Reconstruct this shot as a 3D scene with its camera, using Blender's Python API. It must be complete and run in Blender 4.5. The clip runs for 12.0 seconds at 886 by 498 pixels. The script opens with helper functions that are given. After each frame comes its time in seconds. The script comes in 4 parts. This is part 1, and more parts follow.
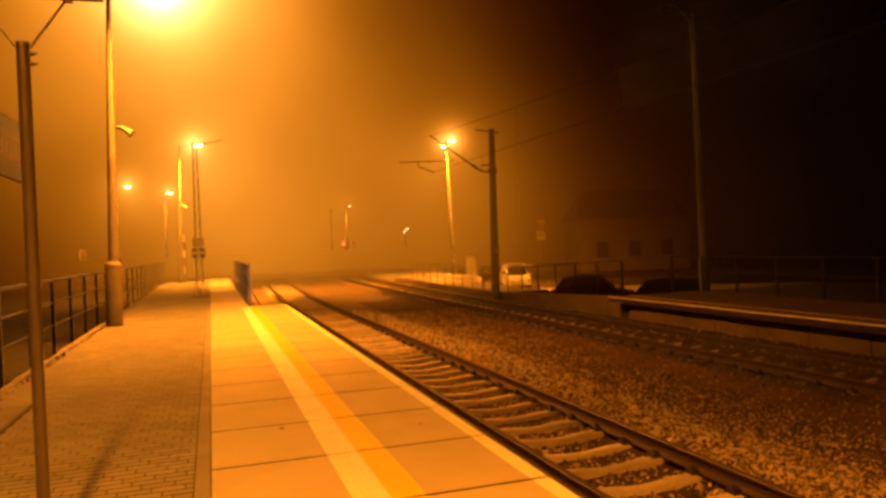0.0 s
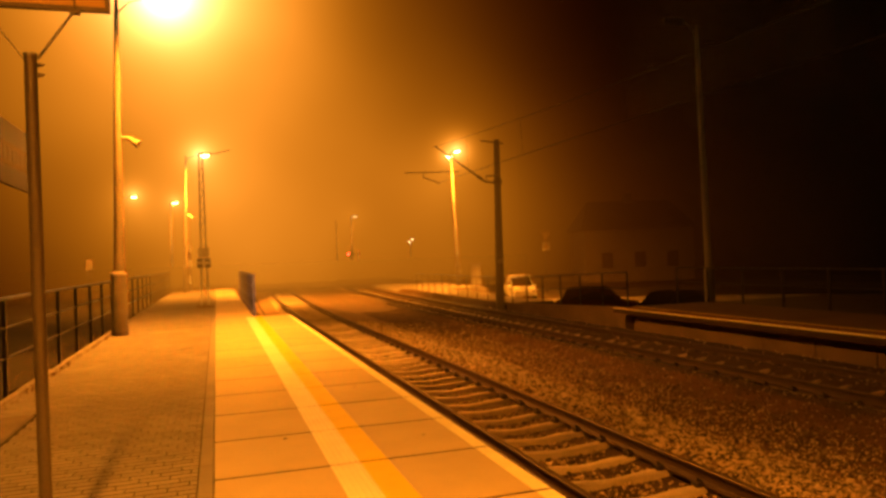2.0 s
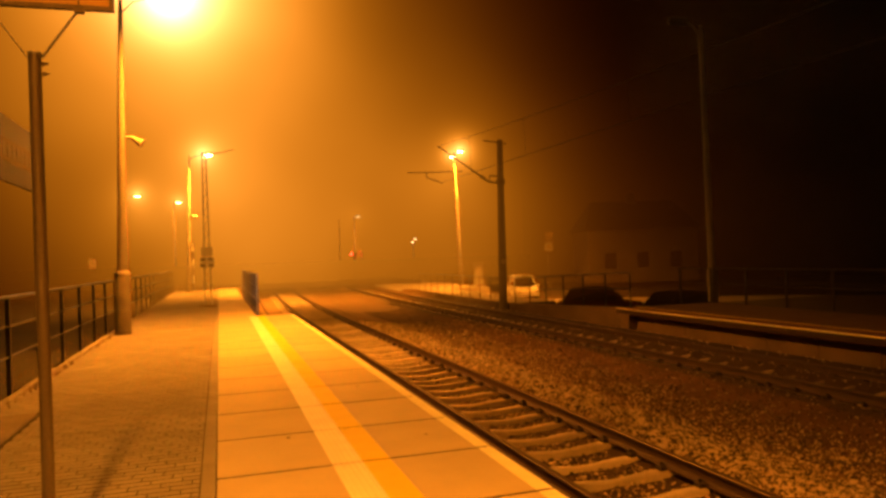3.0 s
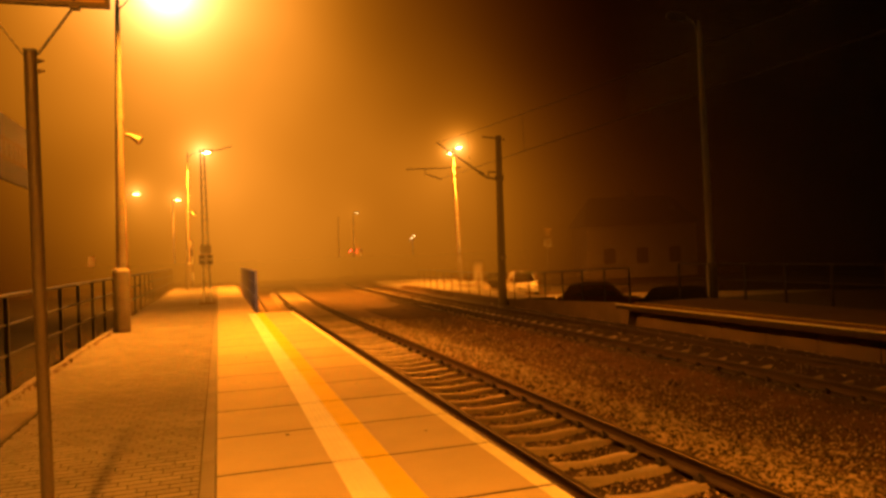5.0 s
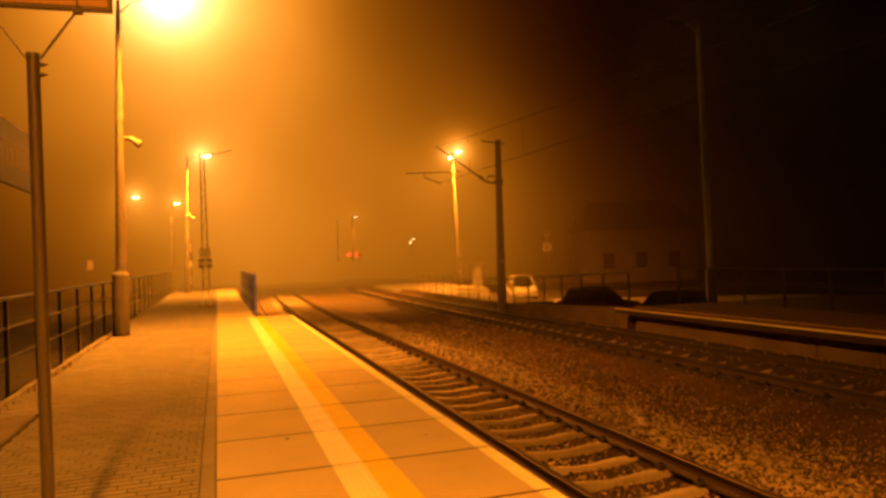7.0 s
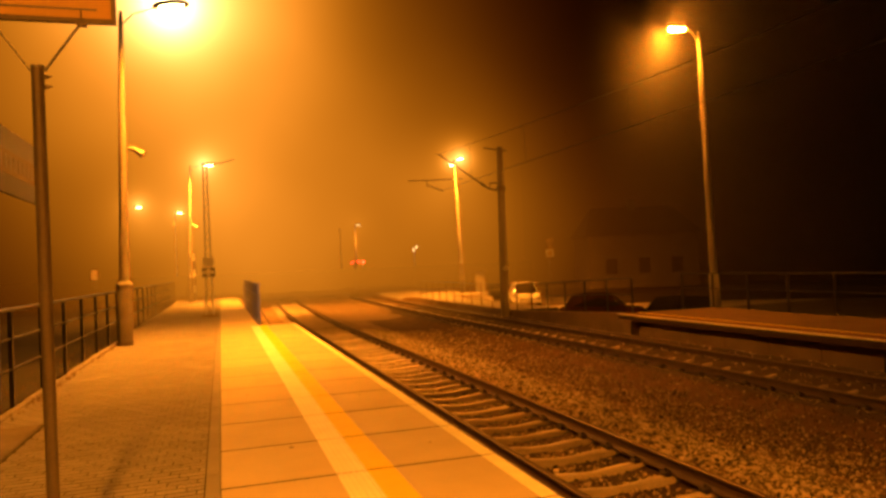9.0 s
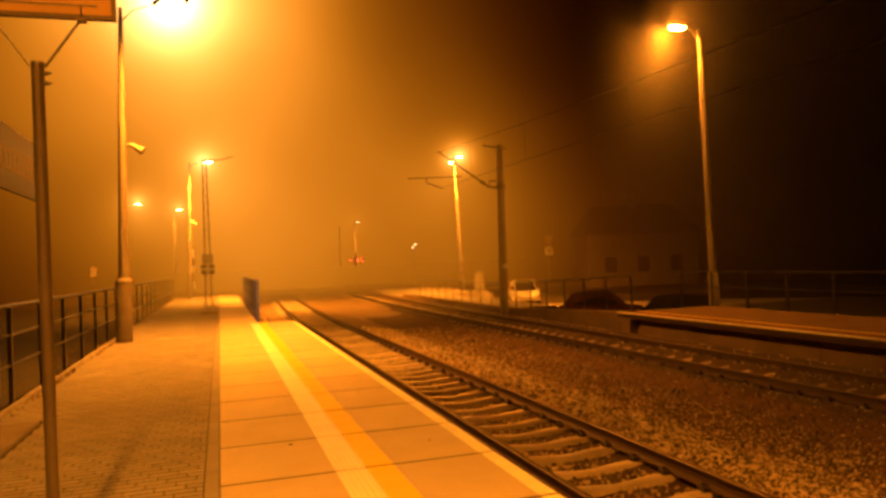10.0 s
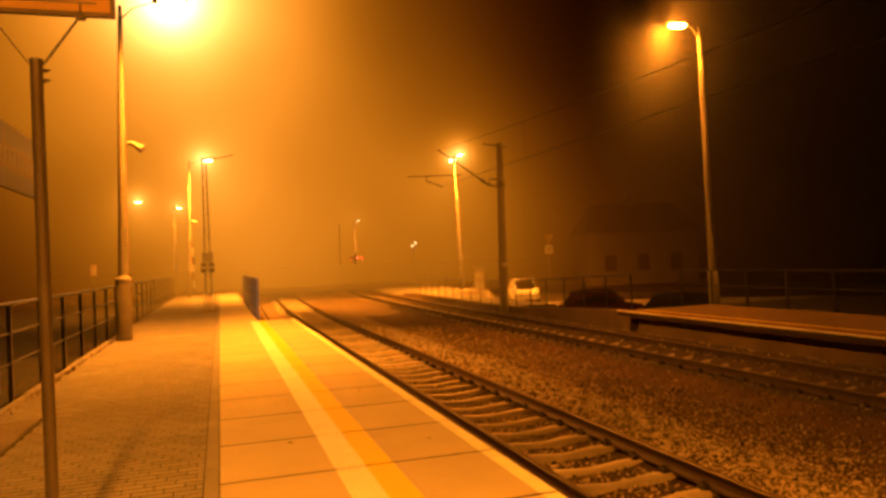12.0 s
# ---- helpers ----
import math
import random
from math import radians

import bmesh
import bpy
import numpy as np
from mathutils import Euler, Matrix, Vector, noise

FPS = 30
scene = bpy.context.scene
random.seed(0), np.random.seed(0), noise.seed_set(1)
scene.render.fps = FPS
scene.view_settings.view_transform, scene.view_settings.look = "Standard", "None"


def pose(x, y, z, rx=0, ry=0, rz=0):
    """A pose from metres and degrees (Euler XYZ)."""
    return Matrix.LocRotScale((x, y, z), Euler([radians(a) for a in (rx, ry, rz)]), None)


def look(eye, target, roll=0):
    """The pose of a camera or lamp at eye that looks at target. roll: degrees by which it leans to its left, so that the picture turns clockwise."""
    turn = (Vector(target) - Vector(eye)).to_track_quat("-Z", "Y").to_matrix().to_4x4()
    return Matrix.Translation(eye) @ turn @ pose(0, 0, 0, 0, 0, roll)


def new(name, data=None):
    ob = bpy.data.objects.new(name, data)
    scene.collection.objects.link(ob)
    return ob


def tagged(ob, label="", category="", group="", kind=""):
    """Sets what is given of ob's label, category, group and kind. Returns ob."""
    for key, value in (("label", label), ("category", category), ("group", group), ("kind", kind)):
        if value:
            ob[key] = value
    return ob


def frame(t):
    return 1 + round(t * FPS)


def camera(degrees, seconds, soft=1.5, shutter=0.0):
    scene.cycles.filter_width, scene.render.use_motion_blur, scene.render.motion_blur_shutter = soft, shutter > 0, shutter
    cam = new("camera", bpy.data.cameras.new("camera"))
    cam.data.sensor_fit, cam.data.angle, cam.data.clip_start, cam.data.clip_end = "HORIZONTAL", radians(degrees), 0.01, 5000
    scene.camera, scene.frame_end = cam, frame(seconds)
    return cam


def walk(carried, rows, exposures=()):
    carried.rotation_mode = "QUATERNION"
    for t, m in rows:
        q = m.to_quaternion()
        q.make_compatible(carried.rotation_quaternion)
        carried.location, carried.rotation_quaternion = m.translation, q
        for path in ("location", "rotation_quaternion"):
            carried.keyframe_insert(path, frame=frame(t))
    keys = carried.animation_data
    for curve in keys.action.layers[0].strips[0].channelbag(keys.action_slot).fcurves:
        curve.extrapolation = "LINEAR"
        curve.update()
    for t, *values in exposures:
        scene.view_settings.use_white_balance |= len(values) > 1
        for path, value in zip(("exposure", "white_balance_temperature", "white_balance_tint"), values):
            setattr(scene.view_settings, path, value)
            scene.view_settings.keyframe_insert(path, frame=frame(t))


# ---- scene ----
cam = camera(63.89, 12.0, 3.1)
walk(cam, [
    (0.0, look((0.004, 0.006, 1.606), (3.115, 9.510, 1.555), -2.26)),
    (0.5, look((0.008, 0.003, 1.604), (3.089, 9.517, 1.611), -2.20)),
    (1.0, look((0.010, 0.009, 1.604), (3.083, 9.525, 1.682), -2.32)),
    (1.5, look((0.015, 0.006, 1.605), (3.054, 9.533, 1.695), -2.12)),
    (2.0, look((0.011, -0.000, 1.604), (3.061, 9.523, 1.705), -2.13)),
    (2.5, look((0.009, 0.010, 1.606), (3.031, 9.542, 1.711), -2.04)),
    (3.0, look((0.011, 0.001, 1.601), (3.022, 9.537, 1.704), -1.99)),
    (5.0, look((0.018, 0.010, 1.600), (3.038, 9.542, 1.651), -2.24)),
    (5.5, look((0.017, 0.010, 1.598), (3.040, 9.542, 1.679), -2.34)),
    (6.0, look((0.014, 0.007, 1.599), (3.046, 9.536, 1.681), -2.31)),
    (6.5, look((0.008, 0.008, 1.603), (3.021, 9.543, 1.707), -2.21)),
    (7.0, look((0.005, 0.004, 1.600), (3.039, 9.532, 1.708), -2.12)),
    (9.0, look((0.001, -0.006, 1.602), (3.002, 9.530, 1.812), -2.59)),
    (9.5, look((-0.001, -0.008, 1.603), (3.013, 9.524, 1.813), -2.57)),
    (10.0, look((-0.002, -0.006, 1.604), (3.007, 9.529, 1.780), -2.40)),
    (10.5, look((0.000, 0.000, 1.600), (2.998, 9.538, 1.779), -2.37)),
    (11.0, look((0.001, 0.001, 1.602), (3.021, 9.532, 1.771), -2.34)),
    (11.5, look((-0.001, -0.012, 1.599), (3.007, 9.524, 1.746), -2.45)),
    (12.0, look((0.001, 0.001, 1.600), (3.010, 9.536, 1.754), -2.39)),
], ((0.0, 0.02), (2.5, 0.0), (5.0, -0.1), (7.0, -0.08), (9.0, 0.0), (12.0, 0.05)))

# ---- world: night sky with the fog's orange lamp glow painted in ----
EYE = Vector((0, 0, 1.6))
SODIUM = (1.0, 0.28, 0.014)


def fog_glow(nt, direction, lobes, base):
    """Nodes that paint the fog's glow by direction: round each place (place, strength, spread, power) a halo that falls
    off with the angle.
    """
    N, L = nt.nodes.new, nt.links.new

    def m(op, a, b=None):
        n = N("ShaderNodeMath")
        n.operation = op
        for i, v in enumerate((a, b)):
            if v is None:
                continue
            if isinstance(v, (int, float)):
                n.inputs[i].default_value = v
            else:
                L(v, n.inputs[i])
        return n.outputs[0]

    # noise makes the painted glow uneven, as slow drifts of fog would
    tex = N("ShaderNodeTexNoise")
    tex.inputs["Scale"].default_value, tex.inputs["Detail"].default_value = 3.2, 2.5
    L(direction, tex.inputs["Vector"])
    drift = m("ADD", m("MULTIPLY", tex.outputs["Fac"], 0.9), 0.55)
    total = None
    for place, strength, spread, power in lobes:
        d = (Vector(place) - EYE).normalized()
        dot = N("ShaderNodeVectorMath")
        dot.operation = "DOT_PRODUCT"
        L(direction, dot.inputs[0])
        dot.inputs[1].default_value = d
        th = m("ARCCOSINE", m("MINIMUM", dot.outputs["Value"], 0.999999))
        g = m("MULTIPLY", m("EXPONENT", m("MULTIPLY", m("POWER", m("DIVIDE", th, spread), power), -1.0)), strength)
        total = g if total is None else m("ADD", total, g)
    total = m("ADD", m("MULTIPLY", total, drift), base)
    # weak glow is tinted redder, as if deep in the fog; strong cores go pale
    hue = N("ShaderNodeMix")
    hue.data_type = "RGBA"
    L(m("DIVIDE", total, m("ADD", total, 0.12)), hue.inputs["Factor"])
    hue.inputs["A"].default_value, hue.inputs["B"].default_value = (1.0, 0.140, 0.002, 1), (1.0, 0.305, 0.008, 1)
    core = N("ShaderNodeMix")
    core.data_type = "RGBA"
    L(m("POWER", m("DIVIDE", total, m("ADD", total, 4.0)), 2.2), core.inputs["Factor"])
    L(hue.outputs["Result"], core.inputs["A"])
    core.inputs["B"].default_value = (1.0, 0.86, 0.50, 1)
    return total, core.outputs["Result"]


LAMP_A, LAMP_B = (-0.92, 17.65, 8.0), (-0.72, 44.2, 8.1)
LAMP_C, LAMP_C2 = (16.8, 48.3, 9.15), (16.0, 48.3, 8.8)
LAMP_D, LAMP_E, LAMP_F = (13.1, 70.0, 5.9), (-6.41, 65.0, 7.7), (-3.3, 68.0, 7.35)
LAMP_BACK = (-0.92, -2.6, 8.0)
# glow painted round the lamps, plus broad washes at places without a lamp
PAINTED_HALOS = [
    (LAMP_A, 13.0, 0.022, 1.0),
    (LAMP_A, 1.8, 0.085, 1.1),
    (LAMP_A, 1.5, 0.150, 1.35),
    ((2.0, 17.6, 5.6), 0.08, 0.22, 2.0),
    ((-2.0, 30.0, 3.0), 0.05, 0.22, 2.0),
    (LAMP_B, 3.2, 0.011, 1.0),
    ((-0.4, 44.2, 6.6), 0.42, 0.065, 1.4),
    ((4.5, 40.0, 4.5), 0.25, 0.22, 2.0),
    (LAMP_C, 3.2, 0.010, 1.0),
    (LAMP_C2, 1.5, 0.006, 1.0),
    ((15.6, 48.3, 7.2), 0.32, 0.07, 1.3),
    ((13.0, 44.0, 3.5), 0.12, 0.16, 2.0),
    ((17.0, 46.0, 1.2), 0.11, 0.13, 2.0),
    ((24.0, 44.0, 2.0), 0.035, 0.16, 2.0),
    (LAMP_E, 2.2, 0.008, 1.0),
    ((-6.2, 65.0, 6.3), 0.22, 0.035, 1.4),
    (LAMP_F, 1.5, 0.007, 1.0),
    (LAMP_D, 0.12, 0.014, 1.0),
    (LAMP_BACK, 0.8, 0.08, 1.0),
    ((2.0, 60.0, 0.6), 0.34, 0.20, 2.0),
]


def build_world():
    w = bpy.data.worlds.new("night_fog_glow")
    scene.world = w
    w.use_nodes = True
    nt = w.node_tree
    nt.nodes.clear()
    out, bg, tc = [nt.nodes.new(n) for n in ("ShaderNodeOutputWorld", "ShaderNodeBackground", "ShaderNodeTexCoord")]
    strength, hue = fog_glow(nt, tc.outputs["Generated"], PAINTED_HALOS, 0.0003)
    nt.links.new(strength, bg.inputs["Strength"])
    nt.links.new(hue, bg.inputs["Color"])
    nt.links.new(bg.outputs[0], out.inputs[0])


build_world()


def sodium_light(place, power, size=138, radius=0.18):
    """The light of a street lamp's flat glass, which shines down and outward."""
    d = bpy.data.lights.new("sodium_light", "SPOT")
    d.energy, d.color, d.spot_size, d.spot_blend, d.shadow_soft_size = power, SODIUM, radians(size), 1.0, radius
    ob = new("sodium_light", d)
    ob.location = place
    return ob


sodium_light((LAMP_A[0] + 0.4, LAMP_A[1] - 0.6, LAMP_A[2] - 0.16), 11000, 156)
sodium_light((LAMP_BACK[0], LAMP_BACK[1], LAMP_BACK[2] - 0.16), 16600, 132, 0.2)
sodium_light((LAMP_B[0], LAMP_B[1] - 0.5, LAMP_B[2] - 0.2), 26000, 148)
sodium_light((LAMP_C[0], LAMP_C[1] - 0.7, LAMP_C[2] - 0.2), 30000, 156)
sodium_light((LAMP_D[0], LAMP_D[1] - 1.2, LAMP_D[2] - 0.1), 2500)
sodium_light((LAMP_E[0], LAMP_E[1] - 0.8, LAMP_E[2] - 0.1), 6000, 148)
sodium_light((LAMP_F[0], LAMP_F[1] - 1.2, LAMP_F[2] - 0.1), 5000)


# ---- materials ----
def mat(name, color, rough=0.8, metal=0.0, vary=0.25, scale=6.0, bump=0.3, fine=60.0, tint=None, island=0.0, spec=0.4):
    """A worn surface: colour that varies in broad stains and fine grain, with relief."""
    m = bpy.data.materials.new(name)
    m.use_nodes = True
    nt = m.node_tree
    N, L = nt.nodes.new, nt.links.new
    b = nt.nodes["Principled BSDF"]
    b.inputs["Roughness"].default_value, b.inputs["Metallic"].default_value = rough, metal
    b.inputs["Specular IOR Level"].default_value = spec
    geo = N("ShaderNodeNewGeometry")
    big, small = N("ShaderNodeTexNoise"), N("ShaderNodeTexNoise")
    big.inputs["Scale"].default_value, big.inputs["Detail"].default_value = scale, 5
    small.inputs["Scale"].default_value, small.inputs["Detail"].default_value = fine, 4
    for n in (big, small):
        L(geo.outputs["Position"], n.inputs["Vector"])
    ramp = N("ShaderNodeValToRGB")
    lo = [max(0, c * (1 - vary)) for c in (tint or color)]
    hi = [min(1, c * (1 + vary)) for c in color]
    ramp.color_ramp.elements[0].position, ramp.color_ramp.elements[1].position = 0.3, 0.7
    ramp.color_ramp.elements[0].color, ramp.color_ramp.elements[1].color = (*lo, 1), (*hi, 1)
    mixf = N("ShaderNodeMath")
    mixf.operation = "MULTIPLY_ADD"
    L(small.outputs["Fac"], mixf.inputs[0])
    mixf.inputs[1].default_value = 0.5
    half = N("ShaderNodeMath")
    half.operation = "MULTIPLY"
    L(big.outputs["Fac"], half.inputs[0])
    half.inputs[1].default_value = 0.5
    L(half.outputs[0], mixf.inputs[2])
    fac = mixf.outputs[0]
    if island:
        info = N("ShaderNodeObjectInfo")
        add = N("ShaderNodeMath")
        add.operation = "ADD"
        L(geo.outputs["Random Per Island"], add.inputs[0])
        L(info.outputs["Random"], add.inputs[1])
        fr = N("ShaderNodeMath")
        fr.operation = "FRACT"
        L(add.outputs[0], fr.inputs[0])
        sc = N("ShaderNodeMath")
        sc.operation = "MULTIPLY_ADD"
        L(fr.outputs[0], sc.inputs[0])
        sc.inputs[1].default_value, sc.inputs[2].default_value = island, -island / 2
        ad2 = N("ShaderNodeMath")
        ad2.operation = "ADD"
        L(fac, ad2.inputs[0])
        L(sc.outputs[0], ad2.inputs[1])
        fac = ad2.outputs[0]
    L(fac, ramp.inputs["Fac"])
    L(ramp.outputs["Color"], b.inputs["Base Color"])
    if bump:
        bn = N("ShaderNodeBump")
        bn.inputs["Strength"].default_value, bn.inputs["Distance"].default_value = bump, 0.02
        L(mixf.outputs[0], bn.inputs["Height"])
        L(bn.outputs["Normal"], b.inputs["Normal"])
    return m


def glow(name, color, strength):
    m = bpy.data.materials.new(name)
    m.use_nodes = True
    b = m.node_tree.nodes["Principled BSDF"]
    b.inputs["Base Color"].default_value = (*color, 1)
    b.inputs["Emission Color"].default_value = (*color, 1)
    b.inputs["Emission Strength"].default_value = strength
    return m


M_PAVER = mat("grey_paver", (0.285, 0.27, 0.245), 0.85, vary=0.2, scale=1.2, fine=90, island=0.25)
M_JOINT = mat("paver_joint_sand", (0.05, 0.042, 0.034), 0.95, fine=150)
M_KERB = mat("kerb_concrete", (0.28, 0.265, 0.245), 0.85, vary=0.25, scale=2.0, fine=70)
M_SEAL = mat("dark_joint_filler", (0.022, 0.018, 0.014), 0.95, fine=120)
M_BORDER = mat("dirty_border_concrete", (0.21, 0.18, 0.15), 0.9, vary=0.4, scale=2.2, fine=40)
M_GRASS = mat("dark_winter_grass", (0.028, 0.026, 0.014), 0.95, vary=0.5, scale=1.2, bump=0.8, fine=25)
M_SLAB = mat("red_concrete_slab", (0.60, 0.52, 0.36), 0.75, vary=0.14, scale=1.6, fine=110, bump=0.15, island=0.25)
M_TACT = mat("pale_tactile_strip", (0.92, 0.88, 0.80), 0.7, vary=0.12, scale=3, fine=90, bump=0.15)
M_YELLOW = mat("yellow_paint", (0.84, 0.65, 0.01), 0.65, vary=0.12, scale=3, fine=90, bump=0.15)
M_WHITE = mat("white_edge_paint", (0.95, 0.90, 0.62), 0.7, vary=0.15, scale=3, fine=90, bump=0.15)
M_CONC = mat("weathered_concrete", (0.21, 0.155, 0.11), 0.9, vary=0.35, scale=1.1, fine=50)
M_SLEEPER = mat("sleeper_concrete", (0.52, 0.46, 0.35), 0.85, vary=0.35, scale=4, fine=60, island=0.3)
# somewhat darker and more uneven tone for the second track
M_SLEEPER_DARK = mat("darker_sleeper_concrete", (0.44, 0.37, 0.27), 0.85, vary=0.4, scale=4, fine=60, island=0.4)
M_STONE = mat("ballast_stone", (0.35, 0.29, 0.195), 0.6, vary=0.85, scale=9, fine=40, island=0.9)
# dark dirt between near rails; at the second track, missing light put into colour
M_DARKBED = mat("dark_dirt_and_dimmed_bed", (0.055, 0.034, 0.02), 0.95, vary=0.6, scale=2.5, bump=1.0, fine=22)
M_SLEEVE = mat("weathered_concrete_sleeve", (0.13, 0.115, 0.095), 0.85, vary=0.3, scale=3, fine=60)
M_BED = mat("ballast_bed", (0.22, 0.15, 0.085), 0.95, vary=0.5, scale=3.0, bump=1.0, fine=26)
M_SOIL = mat("dark_soil_and_dead_grass", (0.10, 0.054, 0.026), 0.95, vary=0.75, scale=2.2, bump=0.9, fine=18)
M_RAIL = mat("rusty_rail_steel", (0.065, 0.04, 0.028), 0.62, 0.25, vary=0.3, fine=80)
M_RAILTOP = mat("worn_rail_head", (0.13, 0.10, 0.08), 0.55, 0.7, vary=0.2, fine=80, bump=0.05)
M_CLIP = mat("rail_fastening_iron", (0.05, 0.04, 0.035), 0.7, 0.3)
# lighter copies of the pole colour: first for lamp light, second for fog haze
M_LITPOLE = mat("lamp_lit_pole", (0.36, 0.34, 0.30), 0.7, vary=0.15, scale=2.5, fine=80)
M_HAZEPOLE = mat("haze_paled_pole", (0.25, 0.235, 0.21), 0.75, vary=0.2, scale=2.5, fine=80)
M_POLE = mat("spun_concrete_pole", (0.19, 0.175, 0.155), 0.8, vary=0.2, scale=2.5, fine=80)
M_GALV = mat("galvanised_steel", (0.22, 0.21, 0.21), 0.45, 0.6, vary=0.2, scale=4, fine=60, bump=0.05)
M_POST = mat("grey_post_paint", (0.13, 0.115, 0.105), 0.4, 0.5, vary=0.2, scale=4, fine=60, bump=0.05)
M_DARKSTEEL = mat("dark_painted_steel", (0.11, 0.09, 0.075), 0.55, 0.2, vary=0.3, fine=60, bump=0.1)
M_RAILING = mat("railing_paint", (0.045, 0.04, 0.042), 0.36, 0.3, vary=0.3, fine=60, bump=0.05)
M_BLUE = mat("blue_panel_paint", (0.11, 0.13, 0.85), 0.5, vary=0.2, fine=50, bump=0.08)
M_HORN = mat("pale_horn_plastic", (0.42, 0.40, 0.35), 0.6, vary=0.1)
M_SIGNBLUE = mat("dark_blue_sign", (0.028, 0.03, 0.06), 0.5, vary=0.15, bump=0.05)
M_SIGNWHITE = mat("white_sign", (0.75, 0.74, 0.70), 0.6, vary=0.1, bump=0.05)
M_DULL = mat("dark_sign_band", (0.055, 0.045, 0.034), 0.7, vary=0.2, bump=0.05)
# pale lattice steel; on lamp arms and a far post it paints fog glare
M_LATTICE = mat("pale_steel_and_haze", (0.5, 0.48, 0.44), 0.6, 0.2, vary=0.2, bump=0.05)
M_BOARD = mat("yellow_timetable_board", (0.5, 0.31, 0.08), 0.6, vary=0.12, bump=0.05)
M_BLACK = mat("black_sign_paint", (0.012, 0.012, 0.012), 0.6, vary=0.2, bump=0.05)
M_DECK = mat("red_deck_paving", (0.17, 0.08, 0.045), 0.85, vary=0.3, scale=2, fine=60)
M_DECKBACK = mat("brown_deck_paving", (0.14, 0.085, 0.05), 0.85, vary=0.3, scale=2, fine=60)
M_FOOTWAY = mat("pale_footway_paving", (0.38, 0.35, 0.29), 0.85, vary=0.25, scale=1.5, fine=40)
# paler copy of the yard's surface, with the street lamp's light in its colour
M_LITYARD = mat("lamp_lit_yard", (0.24, 0.21, 0.17), 0.8, vary=0.35, scale=0.5, fine=40)
M_ASPHALT = mat("asphalt", (0.06, 0.055, 0.05), 0.8, vary=0.35, scale=0.6, fine=60)
M_CARWHITE = mat("white_car_paint", (0.55, 0.55, 0.53), 0.25, vary=0.05, bump=0.0)
M_CARDARK = mat("dark_red_car_paint", (0.07, 0.025, 0.02), 0.22, 0.1, vary=0.1, bump=0.0)
M_CARBLACK = mat("black_car_paint", (0.012, 0.012, 0.014), 0.2, 0.1, vary=0.1, bump=0.0)
M_GLASS = mat("car_glass", (0.01, 0.01, 0.01), 0.08, vary=0.0, bump=0.0, spec=0.12)
M_TYRE = mat("tyre_rubber", (0.015, 0.015, 0.015), 0.85, vary=0.2)
M_CHROME = mat("chrome_trim", (0.8, 0.8, 0.8), 0.16, 1.0, vary=0.05, bump=0.0)
M_LENSGLASS = mat("headlight_glass", (0.75, 0.75, 0.72), 0.08, 0.6, vary=0.05, bump=0.0)
M_RENDER = mat("pale_house_render", (0.55, 0.46, 0.34), 0.9, vary=0.2, scale=0.8)
M_ROOF = mat("dark_roof_tiles", (0.06, 0.04, 0.035), 0.85, vary=0.3)
M_LEAF = mat("dry_grass_blades", (0.16, 0.12, 0.06), 0.9, vary=0.4, bump=0.0, island=0.8)
M_HEAD = mat("luminaire_housing", (0.16, 0.16, 0.16), 0.5, 0.3, vary=0.1)
M_GLOW = glow("lit_sodium_lens", (1.0, 0.62, 0.16), 60)
M_GLOWFAR = glow("lit_far_sodium_lens", (1.0, 0.60, 0.14), 40)
M_GLOWNEW = glow("lit_sodium_tube", (1.0, 0.27, 0.012), 2300)
M_RED = glow("lit_red_lens", (1.0, 0.02, 0.008), 60)
M_WARM = glow("lit_warm_lens", (1.0, 0.62, 0.22), 5)


